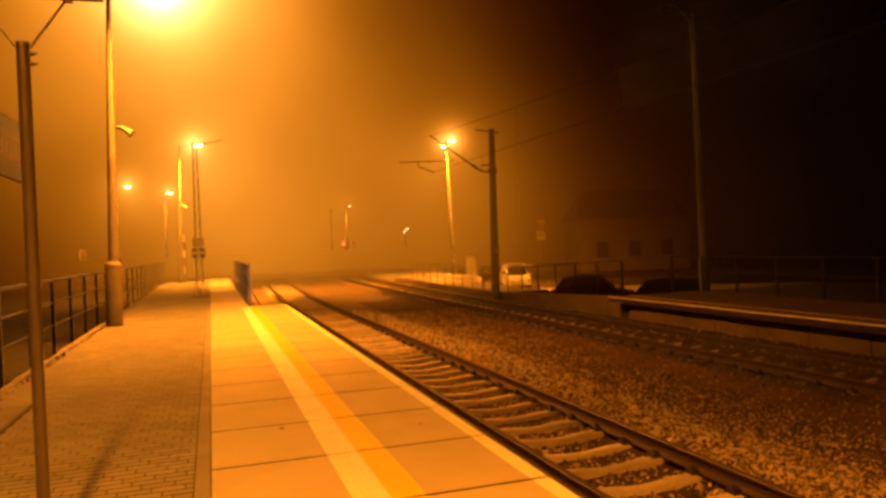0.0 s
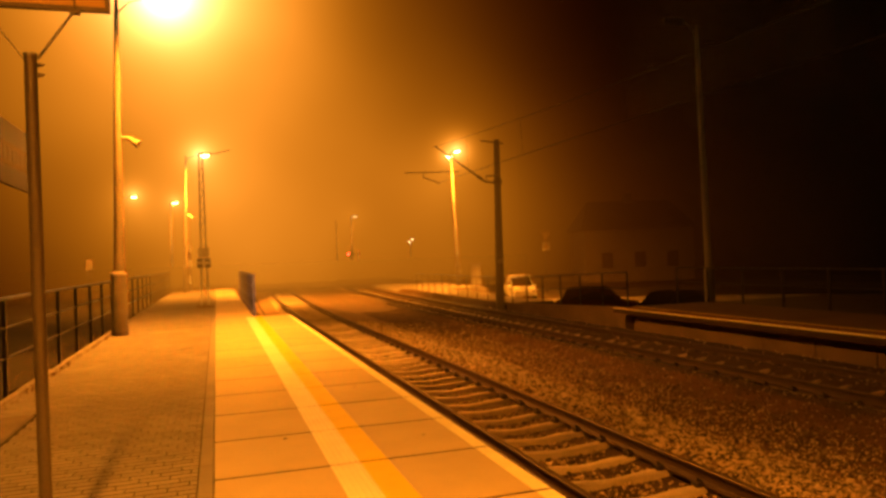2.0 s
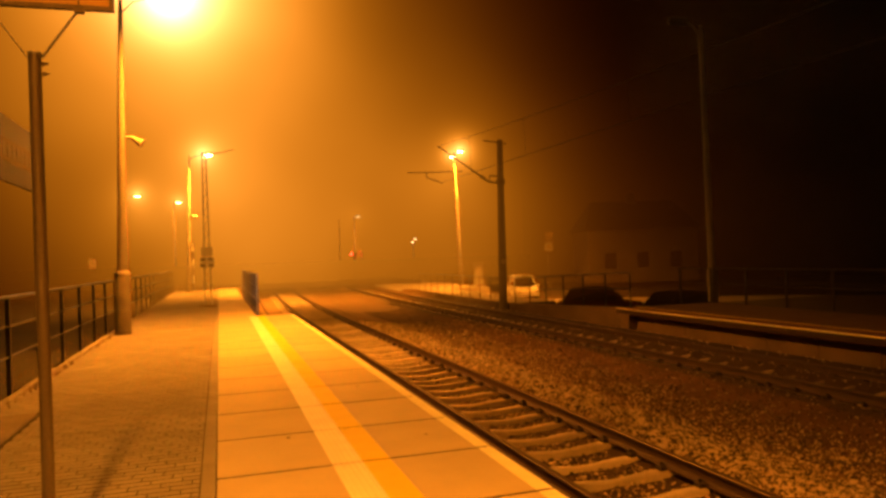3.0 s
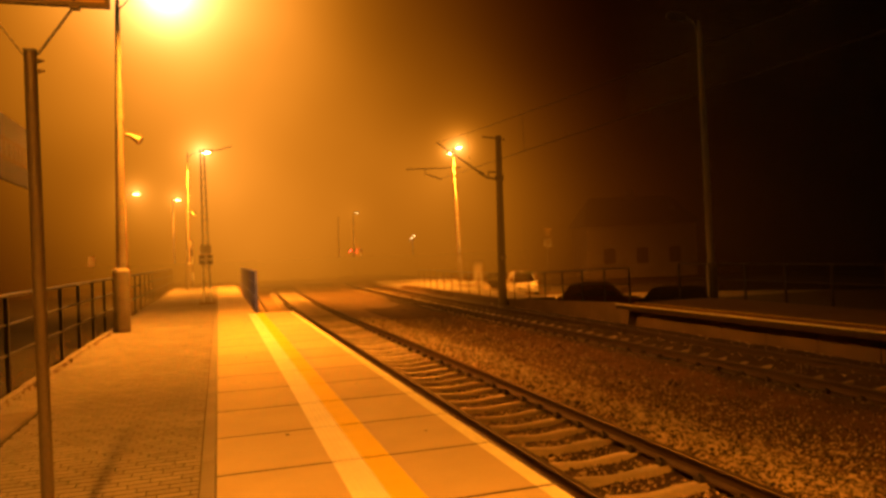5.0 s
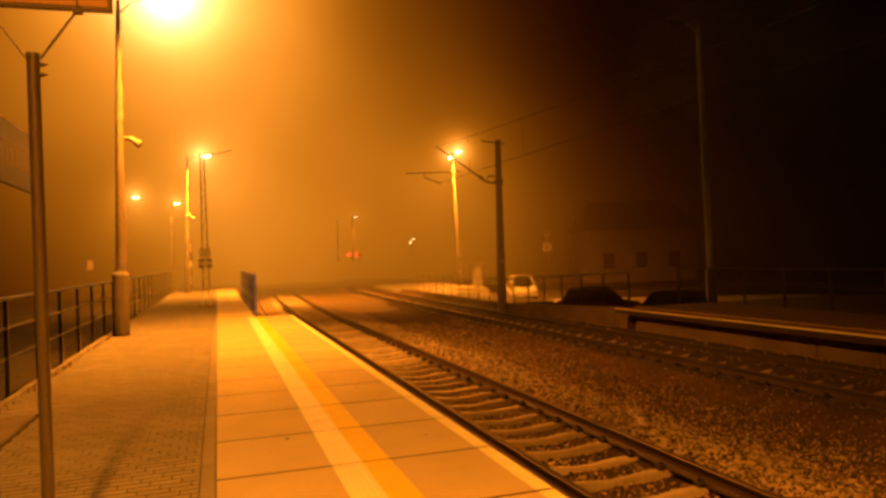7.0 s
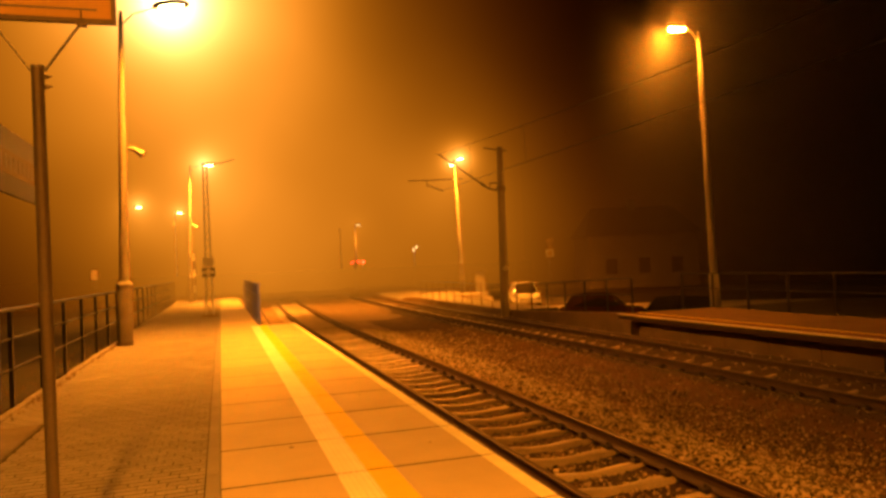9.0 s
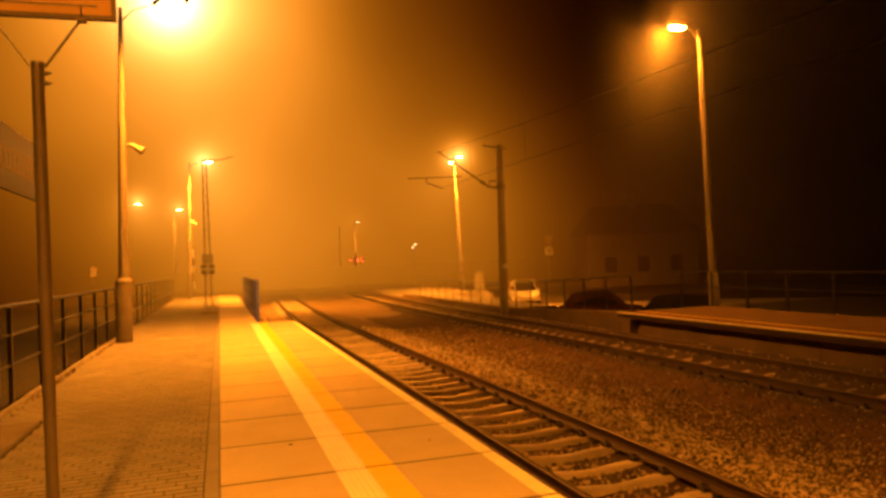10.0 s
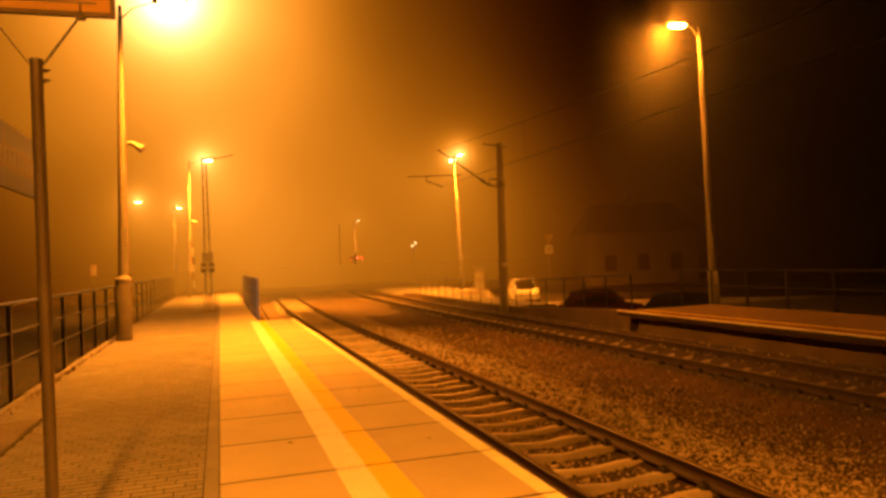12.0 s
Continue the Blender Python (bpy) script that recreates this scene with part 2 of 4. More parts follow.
# ---- mesh building ----
class Build:
    """Collects boxes, tubes and strips into one mesh."""

    def __init__(self):
        self.v, self.f, self.mi = [], [], []

    def add(self, vs, fs, mi=0):
        o = len(self.v)
        self.v += [tuple(p) for p in vs]
        self.f += [tuple(i + o for i in f) for f in fs]
        self.mi += [mi] * len(fs)
        return self

    def box(self, x0, x1, y0, y1, z0, z1, ch=0.0, mi=0):
        """A box, its top edges chamfered by ch."""
        if not ch:
            vs = [(x, y, z) for z in (z0, z1) for x, y in ((x0, y0), (x1, y0), (x1, y1), (x0, y1))]
            return self.add(vs, [(3, 2, 1, 0), (4, 5, 6, 7), (0, 1, 5, 4), (1, 2, 6, 5), (2, 3, 7, 6), (3, 0, 4, 7)], mi)
        vs = [(x, y, z) for z, c in ((z0, 0), (z1 - ch, 0), (z1, ch)) for x, y in ((x0 + c, y0 + c), (x1 - c, y0 + c), (x1 - c, y1 - c), (x0 + c, y1 - c))]
        fs = [(3, 2, 1, 0), (8, 9, 10, 11)]
        for k in (0, 4):
            fs += [(k + i, k + (i + 1) % 4, k + 4 + (i + 1) % 4, k + 4 + i) for i in range(4)]
        return self.add(vs, fs, mi)

    def tube(self, pts, radii, n=10, mi=0):
        """A round tube through the points."""
        pts = [Vector(p) for p in pts]
        if isinstance(radii, (int, float)):
            radii = [radii] * len(pts)
        vs, fs = [], []
        for i, p in enumerate(pts):
            d = (pts[min(i + 1, len(pts) - 1)] - pts[max(i - 1, 0)]).normalized()
            a = d.cross(Vector((0, 0, 1)) if abs(d.z) < 0.9 else Vector((0, 1, 0))).normalized()
            c = d.cross(a)
            vs += [p + radii[i] * (math.cos(2 * math.pi * k / n) * a + math.sin(2 * math.pi * k / n) * c) for k in range(n)]
        for i in range(len(pts) - 1):
            fs += [(i * n + k, i * n + (k + 1) % n, (i + 1) * n + (k + 1) % n, (i + 1) * n + k) for k in range(n)]
        fs += [tuple(range(n))[::-1], tuple((len(pts) - 1) * n + k for k in range(n))]
        return self.add(vs, fs, mi)

    def sweep(self, profile, path, mi=0):
        """A closed profile of (x, z) swept along places (x, y, z) that run along y."""
        n = len(profile)
        vs = [(x + px, y, z + pz) for x, y, z in path for px, pz in profile]
        fs = [(i * n + k, i * n + (k + 1) % n, (i + 1) * n + (k + 1) % n, (i + 1) * n + k) for i in range(len(path) - 1) for k in range(n)]
        fs += [tuple(range(n)), tuple((len(path) - 1) * n + k for k in range(n))[::-1]]
        return self.add(vs, fs, mi)

    def mesh(self, name, materials, smooth=False):
        me = bpy.data.meshes.new(name)
        me.from_pydata(self.v, [], self.f)
        for m in (materials if isinstance(materials, (list, tuple)) else [materials]):
            me.materials.append(m)
        me.polygons.foreach_set("material_index", self.mi)
        bm = bmesh.new()
        bm.from_mesh(me)
        bmesh.ops.recalc_face_normals(bm, faces=bm.faces)
        bm.to_mesh(me)
        bm.free()
        if smooth:
            me.polygons.foreach_set("use_smooth", [True] * len(me.polygons))
            me.set_sharp_from_angle(angle=radians(40))
        return me


def part(name, b, materials, parent, label="", at=None, smooth=False):
    """One mesh object under a thing or a part."""
    me = b if isinstance(b, bpy.types.Mesh) else b.mesh(name, materials, smooth)
    ob = new(name, me)
    ob.parent = parent
    if at is not None:
        ob.location = at
    if label:
        tagged(ob, label)
    return ob


def thing(name, at, label, category, group="", kind="", turn=0):
    ob = new(name)
    ob.location, ob.rotation_euler = at, (0, 0, radians(turn))
    ob.empty_display_size = 0.2
    return tagged(ob, label, category, group, kind)


def solid(name, b, materials, label, category="", group="", kind="", smooth=False):
    return tagged(new(name, b.mesh(name, materials, smooth)), label, category, group, kind)


def bend(y):
    """How far the tracks have swung to the right at y."""
    return 0.00085 * max(0.0, min(y, 95) - 25) ** 2 + (0.119 * max(0.0, y - 95))


# ---- ground ----
RAIL_Z, BED_Z, YARD_Z, FOOT_Z = -0.70, -0.93, -1.75, -0.56


def ground_height(x, y):
    if x < -3.2:
        return -0.35 - 0.25 * min(1, (-3.2 - x) / 4)
    if x < 11.9 + bend(y):
        u = x - bend(y)
        z = BED_Z - 0.06 * (abs(u - 4.05) < 0.93) - 0.07 * (9.2 < u < 10.3) + 0.08 * (10.4 < u < 12)
        # raised ballast shoulder between the near track and the middle of the bed
        z += 0.16 * math.exp(-((u - 5.3) / 0.5) ** 2) + 0.15 * math.exp(-((u - 8.7) / 0.4) ** 2) + 0.12 * math.exp(-((u - 11.4) / 0.35) ** 2) - 0.06 * math.exp(-((x - bend(y) - 7.4) / 0.8) ** 2)
        if y > 55:
            z += 0.2 * min(1, (y - 55) / 8)
        return z + 0.035 * noise.noise((x * 1.3, y * 1.3, 0))
    # footway along the ramp, wider by the street lamp, then the lower yard
    edge = (17.3 if y > 45 else 14.3) + bend(y)
    if y > 28.6:
        return FOOT_Z + (YARD_Z - FOOT_Z) * min(1, max(0, (x - edge) / 0.6))
    return YARD_Z


def build_ground():
    xs = sorted(set([-600, -200, -80, -40, -20, -12, -8, -6, -4, -3.25, -3.15] + [2.0 + 0.25 * i for i in range(10)] + [4.5 + 0.1 * i for i in range(24)] + [7.0 + 0.25 * i for i in range(21)] + [12.1, 12.4, 14, 14.3, 14.6, 14.9, 15.3, 15.8, 16.4, 17, 17.5, 18.0, 18.6, 20, 24, 30, 38, 50, 70, 120, 300, 600]))
    ys = [-80, -40, -20, -10, -6] + [-4 + 0.4 * i for i in range(120)] + [44.5 + i for i in range(26)] + [74, 80, 90, 105, 130, 180, 260, 400, 650]
    b = Build()
    vs = [(x, y, ground_height(x, y)) for y in ys for x in xs]
    n = len(xs)
    fs, mi = [], []
    for j in range(len(ys) - 1):
        for i in range(n - 1):
            xm, ym = (xs[i] + xs[i + 1]) / 2, (ys[j] + ys[j + 1]) / 2
            fs.append((j * n + i, j * n + i + 1, (j + 1) * n + i + 1, (j + 1) * n + i))
            # 5 paints the lamp-lit stretch of the yard, from 36 to 60 m
            u = xm - bend(ym)
            # 6 paints the second track's bed dim, and darkens the dirt between near rails
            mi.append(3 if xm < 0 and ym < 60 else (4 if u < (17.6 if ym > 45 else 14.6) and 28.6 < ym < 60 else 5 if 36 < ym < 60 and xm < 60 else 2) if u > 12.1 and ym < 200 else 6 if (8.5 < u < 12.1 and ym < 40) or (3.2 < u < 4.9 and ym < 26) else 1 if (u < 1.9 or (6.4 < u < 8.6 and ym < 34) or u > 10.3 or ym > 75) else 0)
    b.add(vs, fs)
    b.mi = mi
    solid("ground", b, [M_BED, M_SOIL, M_ASPHALT, M_GRASS, M_FOOTWAY, M_LITYARD, M_DARKBED], "dark ballast bed, soil and asphalt yard in night fog", kind="structure", smooth=True)
    # level crossing road beyond the platforms
    r = Build().box(-60, 70, 61, 66.5, -0.95, -0.69, 0.02)
    solid("road", r, M_ASPHALT, "asphalt road of the level crossing across both tracks", kind="structure")


build_ground()


# ---- fog: emissive shells paint the distance haze; thin discs catch lamp light ----
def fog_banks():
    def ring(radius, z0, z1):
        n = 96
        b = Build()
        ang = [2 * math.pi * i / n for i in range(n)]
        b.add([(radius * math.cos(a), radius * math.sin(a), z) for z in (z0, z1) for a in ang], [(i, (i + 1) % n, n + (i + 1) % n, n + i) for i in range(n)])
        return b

    # the end of sight: an emissive shell with the sky's painted glow
    def glowing_fog(name, cover, rising=False):
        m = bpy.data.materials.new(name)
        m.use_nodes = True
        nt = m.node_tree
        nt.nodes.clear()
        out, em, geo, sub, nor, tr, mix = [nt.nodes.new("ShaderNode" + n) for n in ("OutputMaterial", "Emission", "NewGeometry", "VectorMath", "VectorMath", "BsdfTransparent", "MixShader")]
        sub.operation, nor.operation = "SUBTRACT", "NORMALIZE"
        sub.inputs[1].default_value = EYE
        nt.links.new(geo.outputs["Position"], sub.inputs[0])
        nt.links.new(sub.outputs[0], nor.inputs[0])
        strength, hue = fog_glow(nt, nor.outputs[0], PAINTED_HALOS, 0.0003)
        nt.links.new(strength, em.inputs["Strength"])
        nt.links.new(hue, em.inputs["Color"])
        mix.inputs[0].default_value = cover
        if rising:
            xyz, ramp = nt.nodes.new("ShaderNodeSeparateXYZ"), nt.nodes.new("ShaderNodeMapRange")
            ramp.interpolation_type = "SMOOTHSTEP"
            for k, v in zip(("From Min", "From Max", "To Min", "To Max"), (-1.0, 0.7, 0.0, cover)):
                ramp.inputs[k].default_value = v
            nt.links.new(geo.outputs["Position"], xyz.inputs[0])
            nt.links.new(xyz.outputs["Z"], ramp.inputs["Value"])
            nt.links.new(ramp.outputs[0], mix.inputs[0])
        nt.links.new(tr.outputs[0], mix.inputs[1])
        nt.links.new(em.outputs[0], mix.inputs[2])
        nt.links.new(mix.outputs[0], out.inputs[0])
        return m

    back = solid("backdrop", ring(82, -2.5, 1.6), glowing_fog("glowing_fog", 1.0), "orange self-glowing shell in place of lit fog at the end of sight", kind="structure")
    # emissive layers, thinner towards the ground, paint haze so that things fade with distance
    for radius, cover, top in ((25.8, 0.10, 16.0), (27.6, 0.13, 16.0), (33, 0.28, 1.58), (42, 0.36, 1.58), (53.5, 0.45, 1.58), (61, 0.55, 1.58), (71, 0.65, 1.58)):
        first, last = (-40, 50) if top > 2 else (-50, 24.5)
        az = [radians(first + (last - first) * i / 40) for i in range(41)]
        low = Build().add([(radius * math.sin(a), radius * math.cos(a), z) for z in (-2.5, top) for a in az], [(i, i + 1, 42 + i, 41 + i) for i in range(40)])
        part("glowing_fog_layer", low, glowing_fog("glowing_fog_layer", cover, True), back)
    # one taller emissive layer paints haze before the house
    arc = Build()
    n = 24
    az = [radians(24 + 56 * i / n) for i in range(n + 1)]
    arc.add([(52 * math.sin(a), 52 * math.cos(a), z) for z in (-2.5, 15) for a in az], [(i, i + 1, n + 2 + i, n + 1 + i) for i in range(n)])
    part("glowing_fog_layer", arc, glowing_fog("glowing_fog_layer", 0.78), back)

    # thin drifts of fog before the lamp over the far platform, lit when that lamp is lit
    def thin_fog(name, centre, radius, cover, parent=None):
        m = bpy.data.materials.new("thin_fog")
        m.use_nodes = True
        nt = m.node_tree
        nt.nodes.clear()
        out, mix, tr, both, df, tl, geo, dist, ramp = [nt.nodes.new("ShaderNode" + n) for n in ("OutputMaterial", "MixShader", "BsdfTransparent", "AddShader", "BsdfDiffuse", "BsdfTranslucent", "NewGeometry", "VectorMath", "MapRange")]
        dist.operation = "DISTANCE"
        dist.inputs[1].default_value = centre
        nt.links.new(geo.outputs["Position"], dist.inputs[0])
        nt.links.new(dist.outputs["Value"], ramp.inputs["Value"])
        for k, v in zip(("From Min", "From Max", "To Min", "To Max"), (0.05 * radius, 0.98 * radius, cover, 0.0)):
            ramp.inputs[k].default_value = v
        ramp.interpolation_type = "SMOOTHSTEP"
        for sh in (df, tl):
            sh.inputs["Color"].default_value = (0.5, 0.5, 0.5, 1)
        nt.links.new(df.outputs[0], both.inputs[0])
        nt.links.new(tl.outputs[0], both.inputs[1])
        nt.links.new(ramp.outputs[0], mix.inputs[0])
        nt.links.new(tr.outputs[0], mix.inputs[1])
        nt.links.new(both.outputs[0], mix.inputs[2])
        nt.links.new(mix.outputs[0], out.inputs[0])
        b, n = Build(), 36
        x, y, z = centre
        b.add([centre] + [(x, y + radius * k / 3 * math.cos(2 * math.pi * i / n), z + radius * k / 3 * math.sin(2 * math.pi * i / n)) for k in (1, 2, 3) for i in range(n)],
              [(0, i + 1, (i + 1) % n + 1) for i in range(n)] + [(k * n + i + 1, (k + 1) * n + i + 1, (k + 1) * n + (i + 1) % n + 1, k * n + (i + 1) % n + 1) for k in (0, 1) for i in range(n)])
        ob = new(name, b.mesh(name, m))
        ob.parent = parent
        return ob

    fog = thin_fog("fog", (13.2, 15.6, 6.6), 11.0, 0.08)
    tagged(fog, "thin drift of night fog round the far platform's lamp", "fog", kind="stuff")
    thin_fog("drift", (14.05, 19.0, 8.3), 4.6, 0.09, fog)


fog_banks()

# ---- near platform ----
EDGE, TIP = 2.13, 21.9


def build_platform():
    body = Build().box(-2.6, 1.98, -12, TIP, -0.95, -0.085).box(-2.6, 1.02, TIP, 48, -0.95, -0.085)
    p = solid("platform", body, M_JOINT, "concrete platform body under slabs and pavers", kind="structure")
    # prefabricated slabs
    def slab_mesh(x0, x1):
        return Build().box(x0, x1, 0.018, 1.163, -0.08, 0.0).mesh("slab", M_SLAB)
    inner, outer = slab_mesh(-0.05, 0.81), slab_mesh(1.27, 2.01)
    strips = [("tactile_strip", 0.81, 1.045, M_TACT), ("yellow_line", 1.045, 1.27, M_YELLOW), ("white_edge", 2.01, EDGE, M_WHITE)]
    meshes = [(n, Build().box(a, c, 0.018, 1.163, -0.08, 0.003).mesh(n, m)) for n, a, c, m in strips]
    far_slab = slab_mesh(-0.05, 1.03)
    y0 = 5.59 - 14 * 1.181
    for i in range(60):
        y = y0 + i * 1.181
        if y > 47:
            break
        dz = random.uniform(-0.0008, 0.0008)
        if y + 1.18 < TIP + 0.3:
            part("slab", inner, None, p, at=(0, y, dz))
            part("slab", outer, None, p, at=(0, y, dz))
            for n, me in meshes:
                part(n, me, None, p, at=(0, y, dz))
        else:
            part("slab", far_slab, None, p, at=(0, y, dz))
    part("joint_seal", Build().box(-0.05, EDGE - 0.01, -12, TIP, -0.084, -0.0022).box(-0.05, 1.02, TIP, 47.5, -0.084, -0.0022), M_SEAL, p, "dark joint filler")
    # ribs of the tactile strip
    ribs = Build()
    for k in range(5):
        x = 0.84 + k * 0.045
        ribs.box(x, x + 0.016, -11, TIP - 0.6, 0.002, 0.008, 0.003)
    part("tactile_ribs", ribs, M_TACT, p)
    # kerb between slabs and pavers
    kerb = Build().box(-0.165, -0.056, 0.004, 0.996, -0.08, 0.004, 0.008).mesh("kerb_stone", M_KERB)
    for i in range(58):
        part("kerb_stone", kerb, None, p, at=(0, -10 + i, 0))
    # concrete border towards the railing, near the lamp post behind only
    edge = Build().box(-2.5, -1.975, 0.004, 0.996, -0.08, 0.010, 0.012).mesh("border_slab", M_BORDER)
    for i in range(17):
        part("border_slab", edge, None, p, at=(random.uniform(-0.01, 0.01), -8 + i, random.uniform(-0.006, 0.003)))
    # crumbled rim, overgrown in places
    rim = Build().box(-2.61, -2.505, 0.002, 0.998, -0.12, 0.018, 0.018).mesh("rim_stone", M_KERB)
    for i in range(56):
        part("rim_stone", rim, None, p, at=(random.uniform(-0.02, 0.015), -8 + i, random.uniform(-0.012, 0.004)))
    part("hatch", Build().box(-1.6, -0.7, 18.2, 18.95, -0.02, 0.008, 0.004), M_KERB, p, "pale flush hatch cover")
    for x, y, r in ((0.56, 6.62, 0.022), (1.62, 8.9, 0.015), (0.28, 9.7, 0.014), (1.75, 6.2, 0.012), (0.4, 12.2, 0.02)):
        part("gum_spot", Build().tube([(x, y, 0.0), (x, y, 0.0035)], [r, r * 0.8], 9), M_SEAL, p)
    joint = Build().box(-1.96, -0.168, -10, 9.02, -0.084, -0.0012).box(-2.5, -0.168, 9.02, 48, -0.084, -0.0012)
    part("joint_bed", joint, M_JOINT, p)
    return p


platform = build_platform()


# ---- tracks ----
RAIL_PROFILE = [(-0.075, -0.172), (0.075, -0.172), (0.075, -0.160), (0.018, -0.138), (0.010, -0.125), (0.010, -0.045), (0.036, -0.035),
                (0.037, -0.010), (0.028, 0.0), (-0.028, 0.0), (-0.037, -0.010), (-0.036, -0.035), (-0.010, -0.045), (-0.010, -0.125), (-0.018, -0.138), (-0.075, -0.160)]


def sleeper_mesh(material):
    """Concrete sleeper with raised rail seats and a lower waist."""
    b = Build()
    secs = []
    for i in range(25):
        x = -1.3 + 2.6 * i / 24
        a = abs(x)
        top = -0.185 - 0.035 * (0.5 + 0.5 * math.cos(min(1, a / 0.55) * math.pi)) if a < 0.9 else -0.185 - 0.06 * max(0, (a - 0.95) / 0.35) ** 2
        w = 0.044 + 0.020 * min(1, a / 0.7)
        secs.append([(x, -w - 0.03, -0.36), (x, -w, top - 0.02), (x, -w + 0.02, top), (x, w - 0.02, top), (x, w, top - 0.02), (x, w + 0.03, -0.36)])
    vs = [p for s in secs for p in s]
    fs = [(i * 6 + k, i * 6 + k + 1, (i + 1) * 6 + k + 1, (i + 1) * 6 + k) for i in range(24) for k in range(5)]
    fs += [tuple(range(6)), tuple(24 * 6 + k for k in range(6))]
    return b.add(vs, fs).mesh("sleeper", material)


def clip_mesh():
    b = Build()
    for s in (-1, 1):
        b.box(s * 0.115 - 0.04, s * 0.115 + 0.04, -0.055, 0.055, -0.185, -0.135, 0.012)
        b.tube([(s * 0.115, 0, -0.14), (s * 0.115, 0, -0.105)], 0.02, 6)
        b.tube([(s * 0.07, -0.04, -0.135), (s * 0.12, 0, -0.10), (s * 0.07, 0.04, -0.135)], 0.011, 5)
    return b.mesh("fastening", M_CLIP)


SLEEPER, SLEEPER_DARK, CLIP = sleeper_mesh(M_SLEEPER), sleeper_mesh(M_SLEEPER_DARK), clip_mesh()


def track(centre, first, y_end, label, sleeper):
    t = thing("railway_track", (centre, 0, RAIL_Z), label, "railway track", kind="structure")
    ys = [-12 + 1.5 * i for i in range(70)] + [95, 105, 120]
    for s in (-0.7525, 0.7525):
        b = Build().sweep(RAIL_PROFILE, [(s + bend(y), y, 0) for y in ys])
        b.mi = [1 if f % 16 in (7, 8, 9) else 0 for f in range(len(b.f))]
        part("rail", b, [M_RAIL, M_RAILTOP], t, smooth=True)
    y = first
    while y < y_end:
        if not 60.7 < y < 66.8:
            sl = part("sleeper", sleeper, None, t, at=(bend(y) + random.uniform(-0.02, 0.02), y, random.uniform(-0.012, 0.006)))
            if y < 40:
                for s in (-0.7525, 0.7525):
                    part("fastening", CLIP, None, sl, at=(s, 0, 0))
        y += 0.642
    return t


track(4.05, 6.28 - 0.642 * 8, 75, "rusty railway track on concrete sleepers beside the platform", SLEEPER)
track(10.05, 9.0 - 0.642 * 8, 70, "second railway track on concrete sleepers before the far platform", SLEEPER_DARK)


# ---- far platform and retaining wall ----
def build_far_platform():
    z, x0, y1 = -0.20, 11.76, 19.5
    w = solid("platform_far", Build().box(12.15, 15.2, -14, y1 - 0.2, -1.76, z - 0.09), M_CONC, "dim concrete body of the far platform", kind="structure")
    deck = Build().box(x0 + 0.05, x0 + 0.66, 0.006, 1.494, -0.14, 0, 0.008).mesh("deck_slab", M_DECK)
    # rail's dark colour puts the shade on the lip's face into the beam
    lip = Build().box(x0, x0 + 0.075, 0.002, 1.498, -0.17, -0.024, 0.0).mesh("edge_beam", M_RAIL)
    paint = Build().box(x0 - 0.012, x0 + 0.045, 0.003, 1.497, -0.022, 0.012, 0.01).mesh("white_edge", M_WHITE)
    line = Build().box(x0 + 0.665, x0 + 0.755, 0.006, 1.494, -0.14, 0.003, 0.005).mesh("yellow_line", M_YELLOW)
    back = Build().box(x0 + 0.76, 15.25, 0.006, 1.494, -0.14, 0, 0.008).mesh("paving", M_DECKBACK)
    panel = Build().box(12.06, 12.15, 0.012, 1.488, -1.0, -0.36, 0.0).mesh("wall_panel", M_CONC)
    for i in range(22):
        y = y1 - 1.5 * (i + 1)
        for n, me in (("deck_slab", deck), ("edge_beam", lip), ("white_edge", paint), ("yellow_line", line), ("paving", back)):
            part(n, me, None, w, at=(0, y, z))
        part("wall_panel", panel, None, w, at=(0, y, 0))
    # corbel pier at the end of the deck
    part("corbel", Build().box(11.78, 12.1, y1 - 0.62, y1 - 0.18, -0.98, -0.46, 0.02).box(11.72, 12.1, y1 - 0.75, y1 - 0.1, -0.46, -0.345, 0.02), M_CONC, w)
    # retaining wall below the ramp that goes on from the platform
    r = thing("retaining_wall", (0, 0, 0), "low concrete retaining wall beside the ramp", "wall", kind="structure")
    for i in range(14):
        a, c = y1 + i * 2.0, y1 + i * 2.0 + 1.98
        za, zc = ramp_z(a), ramp_z(c)
        b = Build()
        vs = [(x + bend(y), y, zz) for y, zt in ((a, za), (c, zc)) for x, zz in ((12.02, -1.78), (12.3, -1.78), (12.3, zt), (12.02, zt))]
        b.add(vs, [(0, 1, 2, 3), (7, 6, 5, 4), (0, 4, 5, 1), (1, 5, 6, 2), (2, 6, 7, 3), (3, 7, 4, 0)])
        part("wall_panel", b, M_CONC, r)


def ramp_z(y):
    return -0.2 - 0.35 * min(1.0, max(0.0, (y - 19.5) / 9.0))


build_far_platform()


